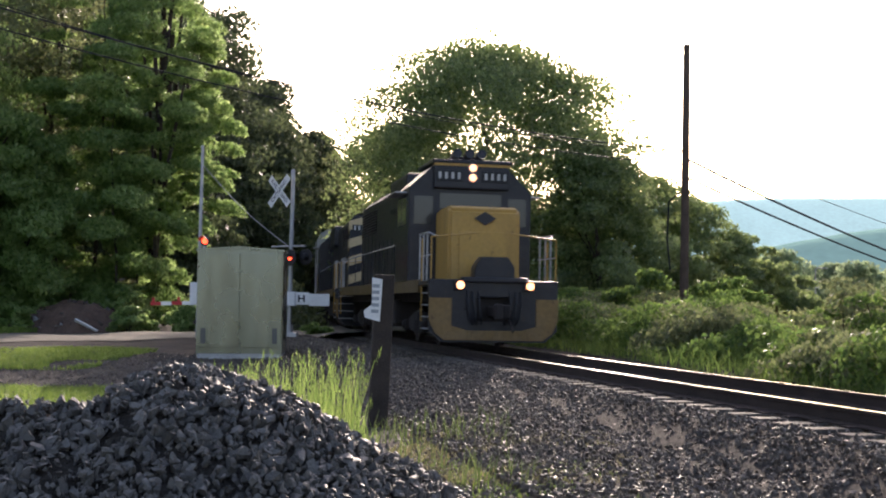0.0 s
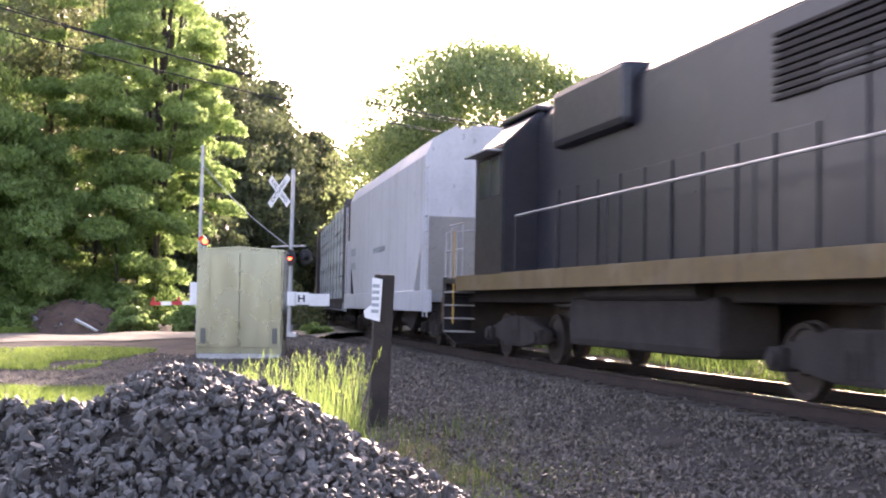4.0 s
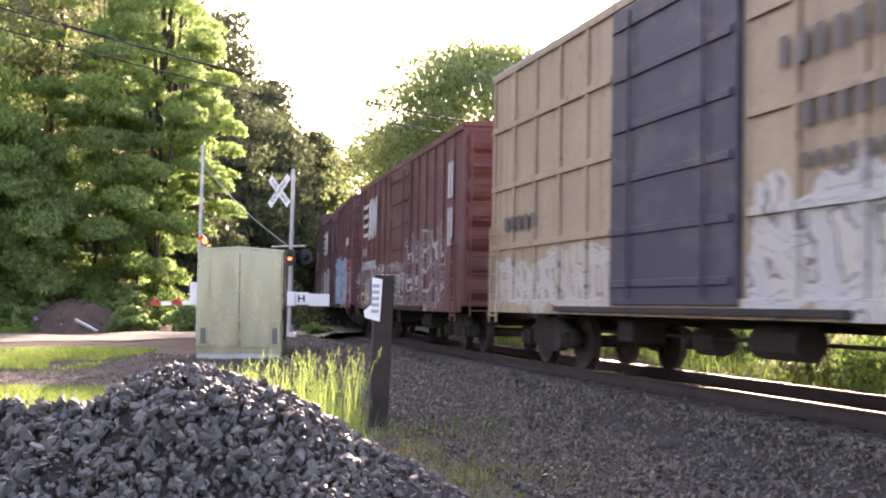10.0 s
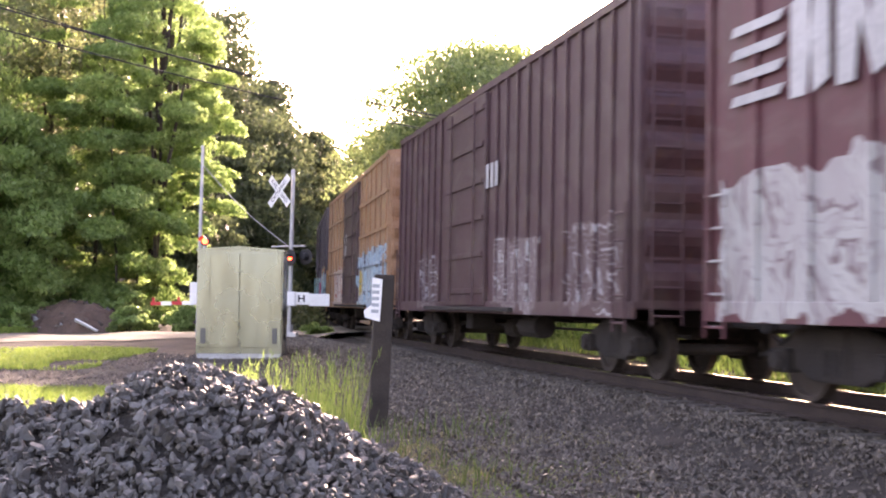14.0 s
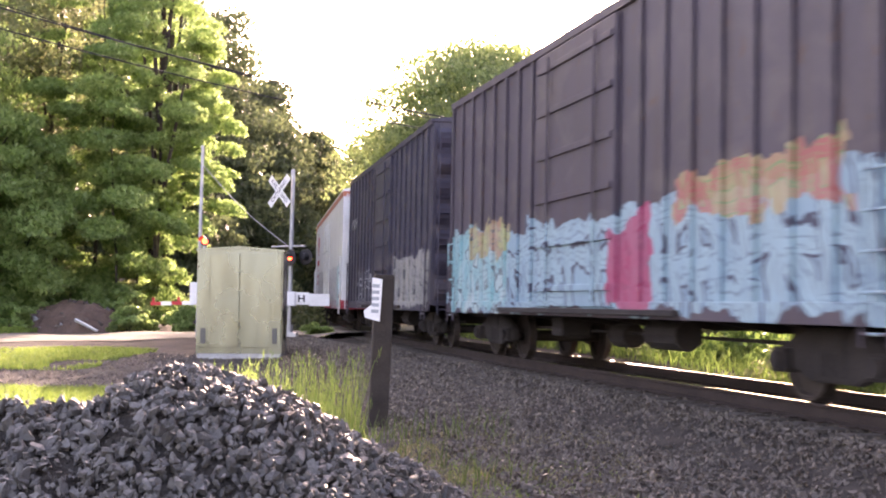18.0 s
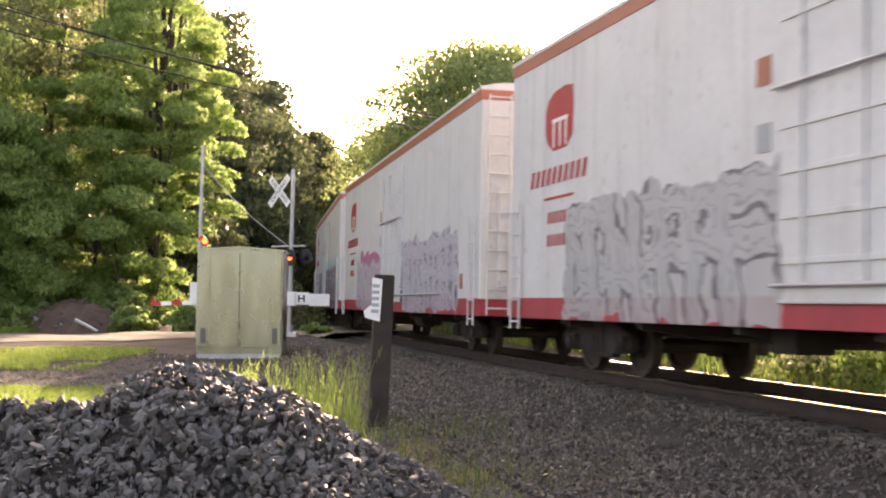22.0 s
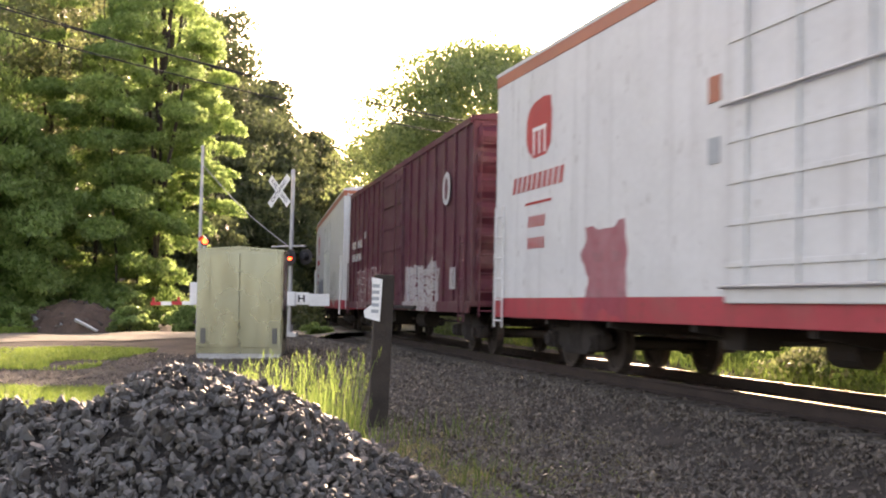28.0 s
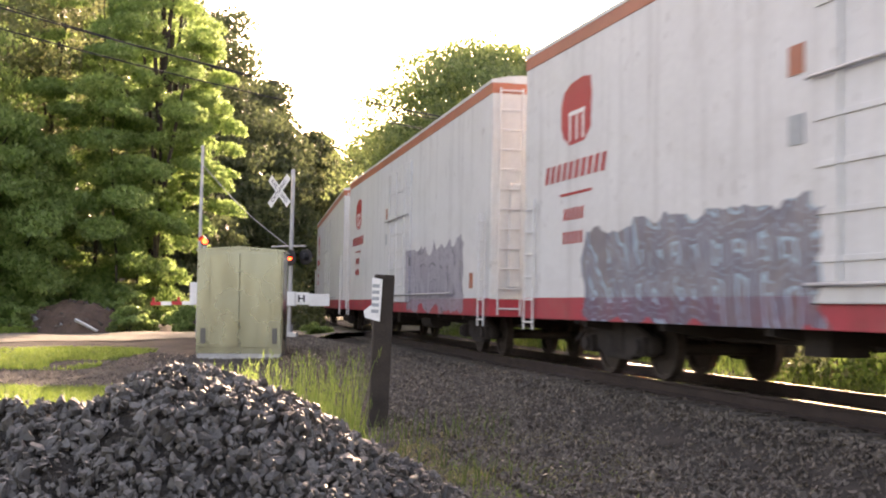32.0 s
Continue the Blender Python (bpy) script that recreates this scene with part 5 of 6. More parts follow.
# ---- covered hopper and lumber car
def hopper(lead, trail):
    L = lead - trail
    grey = paint("hopper_grey", (0.50, 0.50, 0.50), (), 0.08, 0.5, 9.0, 0.1)
    c = thing("covered_hopper", Matrix(), "pale grey covered hopper car with sloped ends", "hopper car", "freight cars of the train")
    bm = bmesh.new()
    prof = [(-1.55, 1.05), (-1.55, 4.42), (-1.38, 4.8), (-0.95, 5.05), (0.95, 5.05), (1.38, 4.8), (1.55, 4.42), (1.55, 1.05)]
    half = L / 2 - 0.7
    lo = []
    for sx in (1, -1):
        ring = []
        for y, z in prof:
            x = half if z > 3.0 else half - (3.0 - z) * 0.75
            ring.append(bm.verts.new((sx * x, y, z)))
        extra = [bm.verts.new((sx * half, -1.55, 3.0)), bm.verts.new((sx * half, 1.55, 3.0))]
        ring = [ring[0], extra[0], *ring[1:7], extra[1], ring[7]]
        lo.append(ring)
    n = len(lo[0])
    for i in range(n):
        bm.faces.new((lo[0][i], lo[0][(i + 1) % n], lo[1][(i + 1) % n], lo[1][i]))
    for k in (0, 1):
        r = lo[k]
        bm.faces.new((r[0], r[1], r[8], r[9]))
        bm.faces.new(r[1:9])
    bmesh.ops.recalc_face_normals(bm, faces=bm.faces[:])
    part("body", bm, grey, c, "smooth curved steel sides")
    for sy in (-1, 1):
        bm = bmesh.new()
        a, b = sorted((sy * 1.5, sy * 1.62))
        box(bm, -L / 2, L / 2, a, b, 0.82, 1.3, 0.02)
        part("side_sill", bm, grey, c)
        ladder(c, L / 2 - 0.3, sy, 0.7, 4.3, grey)
        ladder(c, -L / 2 + 0.3, sy, 0.7, 4.3, grey)
        for sx in (1, -1):
            bm = bmesh.new()
            box(bm, sx * (L / 2 - 0.78) - 0.05, sx * (L / 2 - 0.78) + 0.05, a, b, 1.3, 3.1, 0.01)
            part("corner_post", bm, grey, c)
    bm = bmesh.new()
    box(bm, -half, half, -0.5, 0.5, 5.03, 5.11)
    for i in range(8):
        x = -half + 0.8 + i * (2 * half - 1.6) / 7
        rod(bm, (x, 0, 5.01), (x, 0, 5.2), 0.38, 16)
    part("hatches", bm, grey, c)
    bm = bmesh.new()
    tube(bm, [(-half, -0.85, 5.07), (half, -0.85, 5.07)], 0.045)
    part("running_board", bm, grey, c)
    for i in range(3):
        x = (i - 1) * L * 0.22
        bm = bmesh.new()
        prism(bm, [(x - 1.4, 1.05), (x + 1.4, 1.05), (x + 0.35, 0.38), (x - 0.35, 0.38)], -1.2, 1.2)
        part("discharge_bay", bm, M_UNDER, c)
    underframe(c, L, grey, sill=1.0)
    bars("letter_bar", c, -half + 0.5, -half + 1.7, 2.55, 2.8, M_PRINT, -1.556, 5)
    bars("letter_bar", c, -half + 0.5, -half + 1.7, 2.1, 2.32, M_PRINT, -1.556, 6)
    bars("letter_bar", c, -half + 5.5, -half + 7.8, 2.45, 2.6, M_PRINT, -1.556, 9)
    couplers(c, L / 2 + 0.1, -L / 2 - 0.1)
    trucks(c, L - 3.4)
    place_car(c, lead, trail, L - 3.4)


def mark_mesh():
    """A printed mark of two upright blots, flat on the wrapping."""
    bm = bmesh.new()
    for x in (-0.08, 0.07):
        prism(bm, [(x - 0.04, -0.12), (x - 0.015, -0.13), (x + 0.01, -0.09), (x + 0.035, -0.125), (x + 0.04, 0.02), (x + 0.012, 0.13), (x - 0.01, 0.15), (x - 0.035, 0.06)], -0.006, -0.002)
    box(bm, -0.16, 0.05, -0.006, -0.002, -0.235, -0.215)
    return mesh_of(bm, "print_mark", M_PRINT)


MARK = mark_mesh()
SLAT = mesh_of(box(bmesh.new(), -0.045, 0.045, -0.6, 0.6, -0.03, 0.03), "spacer_slat", M_TIE)


def wrapped(bm, x0, x1, y0, y1, z0, z1, sy, seed):
    """A soft block of plastic sheeting: creased outer face, sagging top edge, tucked ends."""
    nx, nz = 34, 8
    grid = []
    face = y0 if sy < 0 else y1
    back = y1 if sy < 0 else y0
    for i in range(nx + 1):
        row = []
        for k in range(nz + 1):
            u, v = i / nx, k / nz
            x, z = x0 + (x1 - x0) * u, z0 + (z1 - z0) * v
            e = min(u, 1 - u) * 12
            f = min(v, 1 - v) * 8
            inset = 0.02 * max(0, 1 - e) ** 2
            crease = 0.016 * noise.noise((x * 1.7, z * 2.6, seed)) + 0.012 * abs(noise.noise((x * 4.0 + z * 3.0, z * 2.0, seed + 7)))
            zz = z + (0.025 * noise.noise((x * 1.3, seed, 0.5)) if 0 < k else -0.012 * abs(noise.noise((x * 2.6, seed, 3.1))))
            row.append(bm.verts.new((x, face - sy * inset + sy * crease, zz)))
        grid.append(row)
    for i in range(nx):
        for k in range(nz):
            bm.faces.new((grid[i][k], grid[i + 1][k], grid[i + 1][k + 1], grid[i][k + 1]))
    rear = [[bm.verts.new((g.co.x, back, g.co.z)) for g in (row[0], row[-1])] for row in (grid[0], grid[-1])]
    a, b = [r[0] for r in grid], [r[-1] for r in grid]
    bm.faces.new(a[::-1] + [rear[0][0], rear[1][0]])
    bm.faces.new(b + [rear[1][1], rear[0][1]])
    bm.faces.new(grid[0][::-1] + [rear[0][0], rear[0][1]])
    bm.faces.new(grid[-1] + [rear[1][1], rear[1][0]])
    bm.faces.new((rear[0][0], rear[1][0], rear[1][1], rear[0][1]))
    bmesh.ops.recalc_face_normals(bm, faces=bm.faces[:])


def lumber_car(lead, trail):
    L = lead - trail
    steel = paint("lumber_car_paint", (0.23, 0.25, 0.27), (), 0.14, 0.6, 3.0)
    # Darker tone for the bulkheads and stake pockets.
    dim = paint("lumber_car_dark_paint", (0.075, 0.068, 0.07), (), 0.14, 0.7, 3.5)
    c = thing("centerbeam_flatcar", Matrix(), "blue grey centre beam flatcar loaded with wrapped lumber", "flatcar", "freight cars of the train")
    bm = bmesh.new()
    box(bm, -L / 2, L / 2, -1.5, 1.5, 0.98, 1.14, 0.02)
    part("deck", bm, M_UNDER, c)
    for sy in (-1, 1):
        bm = bmesh.new()
        a, b = sorted((sy * 1.42, sy * 1.5))
        box(bm, -L / 2, L / 2, a, b, 0.72, 1.0, 0.01)
        part("side_sill", bm, steel, c)
        for i in range(22):
            x = -L / 2 + 0.8 + i * (L - 1.6) / 21
            bm = bmesh.new()
            prism(bm, [(x - 0.14, 1.0), (x + 0.14, 1.0), (x + 0.05, 0.76), (x - 0.05, 0.76)], sy * 1.53 - 0.04, sy * 1.53 + 0.04)
            part("stake_pocket", bm, dim, c)
    for sx in (1, -1):
        x0, x1 = sorted((sx * (L / 2 - 0.12), sx * (L / 2 - 0.42)))
        for y in (-1.45, -0.75, 0.0, 0.75, 1.45):
            bm = bmesh.new()
            box(bm, x0, x1, y - 0.06, y + 0.06, 1.1, 4.75, 0.01)
            part("bulkhead_post", bm, dim, c)
        for z in (1.3, 2.1, 2.9, 3.7, 4.6):
            bm = bmesh.new()
            box(bm, x0 + 0.03, x1 - 0.03, -1.5, 1.5, z - 0.09, z + 0.09, 0.01)
            part("bulkhead_beam", bm, dim, c)
        bm = bmesh.new()
        box(bm, min(sx * (L / 2 - 0.42), sx * (L / 2 - 0.46)), max(sx * (L / 2 - 0.42), sx * (L / 2 - 0.46)), -1.5, 1.5, 1.1, 4.75)
        part("bulkhead", bm, dim, c, "ribbed steel end bulkhead")
        end_ladder(c, sx * (L / 2 + 0.02), -1.2 * sx, 0.9, 4.7, dim)
    bm = bmesh.new()
    box(bm, -L / 2 + 0.4, L / 2 - 0.4, -0.06, 0.06, 1.1, 4.7)
    part("centre_beam", bm, steel, c)
    wrap = wrap_mat()
    nx, nz = 5, 4
    bl, bh = (L - 1.3) / nx, 0.83
    rnd = random.Random(12)
    for sy in (-1, 1):
        for i in range(nx):
            for k in range(nz):
                x0 = -L / 2 + 0.65 + i * bl
                y0, y1 = sorted((sy * 0.1, sy * (1.36 + rnd.uniform(-0.03, 0.03))))
                bm = bmesh.new()
                z0 = 1.18 + k * (bh + 0.055)
                wrapped(bm, x0 + 0.012, x0 + bl - 0.012, y0, y1, z0, z0 + bh + rnd.uniform(-0.02, 0.03), sy, rnd.uniform(0, 99))
                bd = part("lumber_pack", bm, wrap, c, "white wrapped bundle of lumber")
                if sy < 0:
                    ng = rnd.choice((8, 9, 9))
                    for g in range(ng):
                        if rnd.random() < 0.93:
                            shared("print_mark", MARK, bd, pose(x0 + (g + 0.5 + rnd.uniform(-0.1, 0.1)) * bl / ng, y0 - 0.024, z0 + 0.46 + rnd.uniform(-0.025, 0.025), 0, rnd.uniform(-4, 4), 0))
        for i in range(nx * 2):
            x = -L / 2 + 0.65 + (i + 0.5) * bl / 2 + rnd.uniform(-0.2, 0.2)
            for dx in (0.0, 0.14):
                bm = bmesh.new()
                tube(bm, [(x + dx, sy * 1.43, 1.1), (x + dx * 0.8, sy * 1.43, 4.72), (x + dx * 0.8, sy * 0.1, 4.8)], 0.008, 4)
                part("tie_down_cable", bm, M_UNDER, c)
        for k in range(nz):
            for i in range(nx * 3):
                x = -L / 2 + 0.65 + (i + 0.5) * bl / 3
                shared("spacer_slat", SLAT, c, pose(x, sy * 0.74, 1.15 + k * (bh + 0.055)))
    couplers(c, L / 2 + 0.1, -L / 2 - 0.1)
    underframe(c, L, steel, sill=0.98)
    for z, y in ((0.62, -1.25), (0.40, -1.1)):
        bm = bmesh.new()
        rod(bm, (-5.2, y, z), (4.4, y, z), 0.018, 6)
        part("brake_rod", bm, M_UNDER, c)
    for x in (-4.6, -2.9, -2.4, 0.3, 0.9, 3.6):
        bm = bmesh.new()
        rod(bm, (x, -1.2, 0.38), (x, -1.2, 0.8), 0.022, 6)
        part("hanger", bm, M_UNDER, c)
    trucks(c, L - 5.0)
    place_car(c, lead, trail, L - 5.0)


def wrap_mat():
    m = mat("lumber_wrap", (0.66, 0.69, 0.69), rough=0.32, var=0.14, scale=1.2, bump=0.5, spec=0.6)
    return m


hopper(-50.7, -65.6)
lumber_car(-66.6, -87.4)


# ---- locomotives
M_YEL = paint("loco_yellow", (0.50, 0.29, 0.07), (), 0.10, 0.45, 2.0, 0.15)
M_LBLK = paint("loco_black", (0.022, 0.022, 0.028), (), 0.04, 0.33, 4.0, 0.25)
M_CREAM = paint("loco_cream", (0.58, 0.44, 0.24), (), 0.10, 0.5, 6.0, 0.15)
M_NUM = mat("number_paint", (0.5, 0.48, 0.44), rough=0.5, var=0.1, bump=0)
M_SILL = paint("loco_sill_stripe", (0.15, 0.10, 0.04), (), 0.2, 0.55, 5.0, 0.25)
M_GUARD = paint("step_guard_paint", (0.23, 0.14, 0.05), (), 0.15, 0.6, 3.0, 0.3)


def rails_of(c, pts, m, r=0.02):
    bm = bmesh.new()
    tube(bm, pts, r, 6)
    part("handrail", bm, m, c)


def locomotive(label, lead, trail, forward):
    """A four-axle road switcher: low nose, cab, long hood. forward -1: it runs long hood first."""
    L = 18.0
    c = thing("locomotive", Matrix(), label, "locomotive", "locomotives of the train")
    f = forward
    X = lambda x: x * f
    def bx(bm, x0, x1, *a, **k):
        return box(bm, min(X(x0), X(x1)), max(X(x0), X(x1)), *a, **k)
    # frame and walkways
    bm = bmesh.new()
    bx(bm, -8.7, 8.7, -1.0, 1.0, 1.05, 1.42, bevel=0.02)
    part("frame", bm, M_UNDER, c)
    bm = bmesh.new()
    bx(bm, -8.75, 8.75, -1.52, 1.52, 1.42, 1.52, bevel=0.01)
    part("walkway", bm, M_LBLK, c)
    for sy in (-1, 1):
        bm = bmesh.new()
        a, b = sorted((sy * 1.48, sy * 1.54))
        bx(bm, -7.7, 7.7, a, b, 1.26, 1.56, bevel=0.008)
        part("side_sill", bm, M_SILL, c, "dull yellow stripe along the walkway edge")
        bm = bmesh.new()
        bx(bm, -2.6, 2.3, sy * 0.75 - 0.42, sy * 0.75 + 0.42, 0.38, 1.12, bevel=0.12)
        part("fuel_tank", bm, M_UNDER, c)
        bm = bmesh.new()
        rod(bm, (X(-2.2), sy * 1.15, 1.2), (X(1.4), sy * 1.15, 1.2), 0.13, 12)
        part("air_reservoir", bm, M_UNDER, c)
    # long hood
    hy = 0.9
    HR = -6.95 if f > 0 else -7.2
    bm = bmesh.new()
    prof = [(-hy, 1.5), (-hy, 4.3), (-hy + 0.2, 4.5), (hy - 0.2, 4.5), (hy, 4.3), (hy, 1.5)]
    prism(bm, prof, min(X(HR), X(4.6)), max(X(HR), X(4.6)), axis="x", bevel=0.02)
    part("long_hood", bm, M_LBLK, c)
    for i in range(13):
        x = -6.85 + i * 0.86
        for sy in (-1, 1):
            bm = bmesh.new()
            a, b = sorted((sy * hy, sy * (hy + 0.025)))
            bx(bm, x, x + 0.78, a, b, 1.62, 2.95 if i > 2 else 3.6, bevel=0.008)
            part("hood_door", bm, M_LBLK, c)
    for i in range(3):
        x = -6.4 + i * 1.35
        bm = bmesh.new()
        rod(bm, (X(x), 0, 4.46), (X(x), 0, 4.62), 0.6, 20)
        part("radiator_fan", bm, M_LBLK, c)
    for sy in (-1, 1):
        bm = bmesh.new()
        a, b = sorted((sy * (hy - 0.05), sy * (hy + 0.05)))
        for k in range(9):
            bx(bm, -6.8, -3.4, a, b, 3.3 + k * 0.09, 3.34 + k * 0.09)
        part("radiator_grille", bm, M_UNDER, c)
    bm = bmesh.new()
    bx(bm, 0.4, 3.4, -1.1, 1.1, 3.6, 4.56, bevel=0.12)
    part("dynamic_brake_housing", bm, M_LBLK, c)
    for x in (1.2, 2.6):
        bm = bmesh.new()
        rod(bm, (X(x), 0, 4.54), (X(x), 0, 4.66), 0.55, 20)
        part("brake_fan", bm, M_LBLK, c)
    bm = bmesh.new()
    bx(bm, -1.5, -0.7, -0.2, 0.2, 4.4, 4.75, bevel=0.04)
    part("exhaust_stack", bm, M_UNDER, c)
    # cab
    bm = bmesh.new()
    prof = [(-1.55, 1.52), (-1.55, 3.85), (-0.85, 4.5), (0.85, 4.5), (1.55, 3.8), (1.55, 1.52)]
    prism(bm, prof, min(X(4.6), X(6.35)), max(X(4.6), X(6.35)), axis="x", bevel=0.03)
    cab = part("cab", bm, M_LBLK, c, "black angular cab")
    bm = bmesh.new()
    bx(bm, 4.5, 6.55, -1.0, 1.0, 4.46, 4.56, bevel=0.03)
    part("cab_roof", bm, M_LBLK, cab)
    for sy in (-1, 1):
        for x0, x1 in ((4.8, 5.35), (5.45, 6.05)):
            bm = bmesh.new()
            a, b = sorted((sy * 1.545, sy * 1.565))
            bx(bm, x0, x1, a, b, 2.95, 3.65, bevel=0.005)
            part("side_window", bm, M_GLASS, cab)
        bm = bmesh.new()
        a, b = sorted((sy * 1.55, sy * 1.85))
        bx(bm, 4.7, 6.1, a, b, 3.72, 3.76, bevel=0.005)
        part("sunshade", bm, M_GALV, cab)
        bm = bmesh.new()
        a, b = sorted((sy * 0.95, sy * 1.42))
        bx(bm, 6.33, 6.36, a, b, 2.95, 3.65, bevel=0.004)
        part("windscreen", bm, M_GLASS, cab)
    bm = bmesh.new()
    bx(bm, 6.33, 6.36, -0.78, 0.78, 3.36, 3.74, bevel=0.004)
    part("windscreen", bm, M_GLASS, cab)
    bm = bmesh.new()
    bx(bm, 6.3, 6.5, -0.95, 0.95, 3.84, 4.5, bevel=0.04)
    part("headlamp_panel", bm, M_LBLK, cab)
    bm = bmesh.new()
    prism(bm, [(-1.0, 4.4), (1.0, 4.4), (0.88, 4.53), (-0.88, 4.53)], min(X(6.5), X(6.53)), max(X(6.5), X(6.53)), axis="x")
    part("roof_brow", bm, M_YEL if f > 0 else M_LBLK, cab)
    for sy in (-1, 1):
        bm = bmesh.new()
        a, b = sorted((sy * 0.24, sy * 0.92))
        bx(bm, 6.48, 6.52, a, b, 4.02, 4.3, bevel=0.01)
        nb = part("number_board", bm, M_BLACK, cab)
        for k in range(4):
            y = sy * 0.58 - 0.24 + k * 0.16
            bm = bmesh.new()
            box(bm, min(X(6.52), X(6.53)), max(X(6.52), X(6.53)), y - 0.035, y + 0.035, 4.08, 4.24)
            part("number_mark", bm, M_NUM, nb)
    lamp_m = M_LAMP if f > 0 else M_GALV
    for z in (4.12, 4.36):
        bm = bmesh.new()
        rod(bm, (X(6.42), 0, z), (X(6.56), 0, z), 0.115, 16)
        hl = part("headlamp_housing", bm, M_GALV, cab)
        bm = bmesh.new()
        rod(bm, (X(6.555), 0, z), (X(6.575), 0, z), 0.085, 16)
        part("headlamp", bm, lamp_m, hl)
    bm = bmesh.new()
    for k in (-0.32, 0.0, 0.3):
        rod(bm, (X(5.6), k, 4.72), (X(6.2), k, 4.76), 0.07, 10, 0.12)
    box(bm, min(X(5.5), X(5.9)), max(X(5.5), X(5.9)), -0.4, 0.4, 4.6, 4.72, 0.02)
    part("air_horn", bm, M_LBLK, cab)
    # low nose
    bm = bmesh.new()
    prism(bm, [(X(6.3), 1.5), (X(6.3), 3.3), (X(7.7), 3.32), (X(7.87), 3.22), (X(7.9), 1.5)], -0.86, 0.86, bevel=0.07)
    nose = part("low_nose", bm, M_YEL if f > 0 else M_LBLK, c, "yellow low nose" if f > 0 else "black low nose")
    bm = bmesh.new()
    bx(bm, 7.89, 7.93, -0.62, 0.55, 1.62, 2.7, bevel=0.01)
    part("nose_door", bm, M_YEL if f > 0 else M_LBLK, nose)
    bm = bmesh.new()
    prism(bm, [(-0.26, 3.02), (0.0, 3.18), (0.26, 3.02), (0.0, 2.86)], min(X(7.88), X(7.93)), max(X(7.88), X(7.93)), axis="x")
    part("emblem", bm, M_LBLK, nose, "small dark diamond emblem")
    # ends: pilots, steps, anticlimber, ditch lamps
    for e in (1, -1):
        bm = bmesh.new()
        bx(bm, e * 8.72, e * 8.9, -1.5, 1.5, 1.16, 1.56, bevel=0.03)
        part("end_sill", bm, M_LBLK, c)
        bm = bmesh.new()
        bx(bm, e * 8.72, e * 9.02, -0.75, 0.75, 1.5, 1.62, bevel=0.03)
        part("anticlimber", bm, M_LBLK, c)
        bm = bmesh.new()
        prism(bm, [(-1.48, 1.2), (-1.48, 0.42), (-1.2, 0.16), (1.2, 0.16), (1.48, 0.42), (1.48, 1.2), (0.4, 1.2), (0.4, 0.62), (-0.4, 0.62), (-0.4, 1.2)], min(X(e * 8.78), X(e * 8.9)), max(X(e * 8.78), X(e * 8.9)), axis="x")
        pl = part("pilot", bm, M_LBLK, c, "dark plow pilot")
        bm = bmesh.new()
        bx(bm, e * 8.9, e * 8.93, -0.615, 0.615, 0.2, 0.42, bevel=0.006)
        part("plow_edge", bm, M_GUARD, c, "dull yellow lower edge of the plow")
        # Dark plate added behind the pilot's gap, so no light shows through.
        bm = bmesh.new()
        bx(bm, e * 8.6, e * 8.72, -0.9, 0.9, 0.5, 1.2)
        part("draft_gear_pocket", bm, M_UNDER, c)
        for k in (-0.62, -0.5, -0.36, 0.36, 0.5, 0.62):
            bm = bmesh.new()
            tube(bm, [(X(e * 8.9), k, 1.3), (X(e * 9.0), k, 1.05), (X(e * 9.02), k * 0.9, 0.7), (X(e * 8.96), k * 0.8, 0.55)], 0.024, 6)
            part("air_hose", bm, M_BLACK, c)
        for sy in (-1, 1):
            bm = bmesh.new()
            a, b = sorted((sy * 0.92, sy * 1.49))
            prism(bm, [(sy * 0.98, 1.14), (sy * 1.5, 1.14), (sy * 1.5, 0.66), (sy * 1.36, 0.36), (sy * 1.14, 0.2), (sy * 0.62, 0.2), (sy * 0.62, 0.42), (sy * 0.98, 0.52)], min(X(e * 8.9), X(e * 8.93)), max(X(e * 8.9), X(e * 8.93)), axis="x", bevel=0.006)
            part("step_guard", bm, M_GUARD, c, "dull yellow step guard")
            for k in range(4):
                bm = bmesh.new()
                a, b = sorted((sy * 1.05, sy * 1.5))
                bx(bm, e * 7.95, e * 8.72, a, b, 0.42 + k * 0.27, 0.45 + k * 0.27)
                part("step", bm, M_GALV, c)
            rails_of(c, [(X(e * 8.85), sy * 1.45, 1.5), (X(e * 8.85), sy * 1.45, 2.5), (X(e * 8.85), sy * 0.4, 2.62)], M_YEL if e * f > 0 else M_GALV)
            rails_of(c, [(X(e * 8.0), sy * 1.5, 0.6), (X(e * 8.0), sy * 1.5, 2.5)], M_YEL)
    if f > 0:
        for sy in (-1, 1):
            bm = bmesh.new()
            bx(bm, 8.85, 9.02, sy * 0.807 - 0.12, sy * 0.807 + 0.12, 1.32, 1.55, bevel=0.02)
            h = part("ditch_lamp_housing", bm, M_LBLK, c)
            bm = bmesh.new()
            rod(bm, (X(9.015), sy * 0.807, 1.43), (X(9.04), sy * 0.807, 1.43), 0.09, 16)
            part("ditch_lamp", bm, M_LAMP, h)
        bm = bmesh.new()
        prism(bm, [(-0.46, 1.5), (-0.46, 1.85), (-0.3, 2.08), (0.3, 2.08), (0.46, 1.85), (0.46, 1.5)], 8.5, 8.95, axis="x", bevel=0.02)
        part("mu_box", bm, M_LBLK, c)
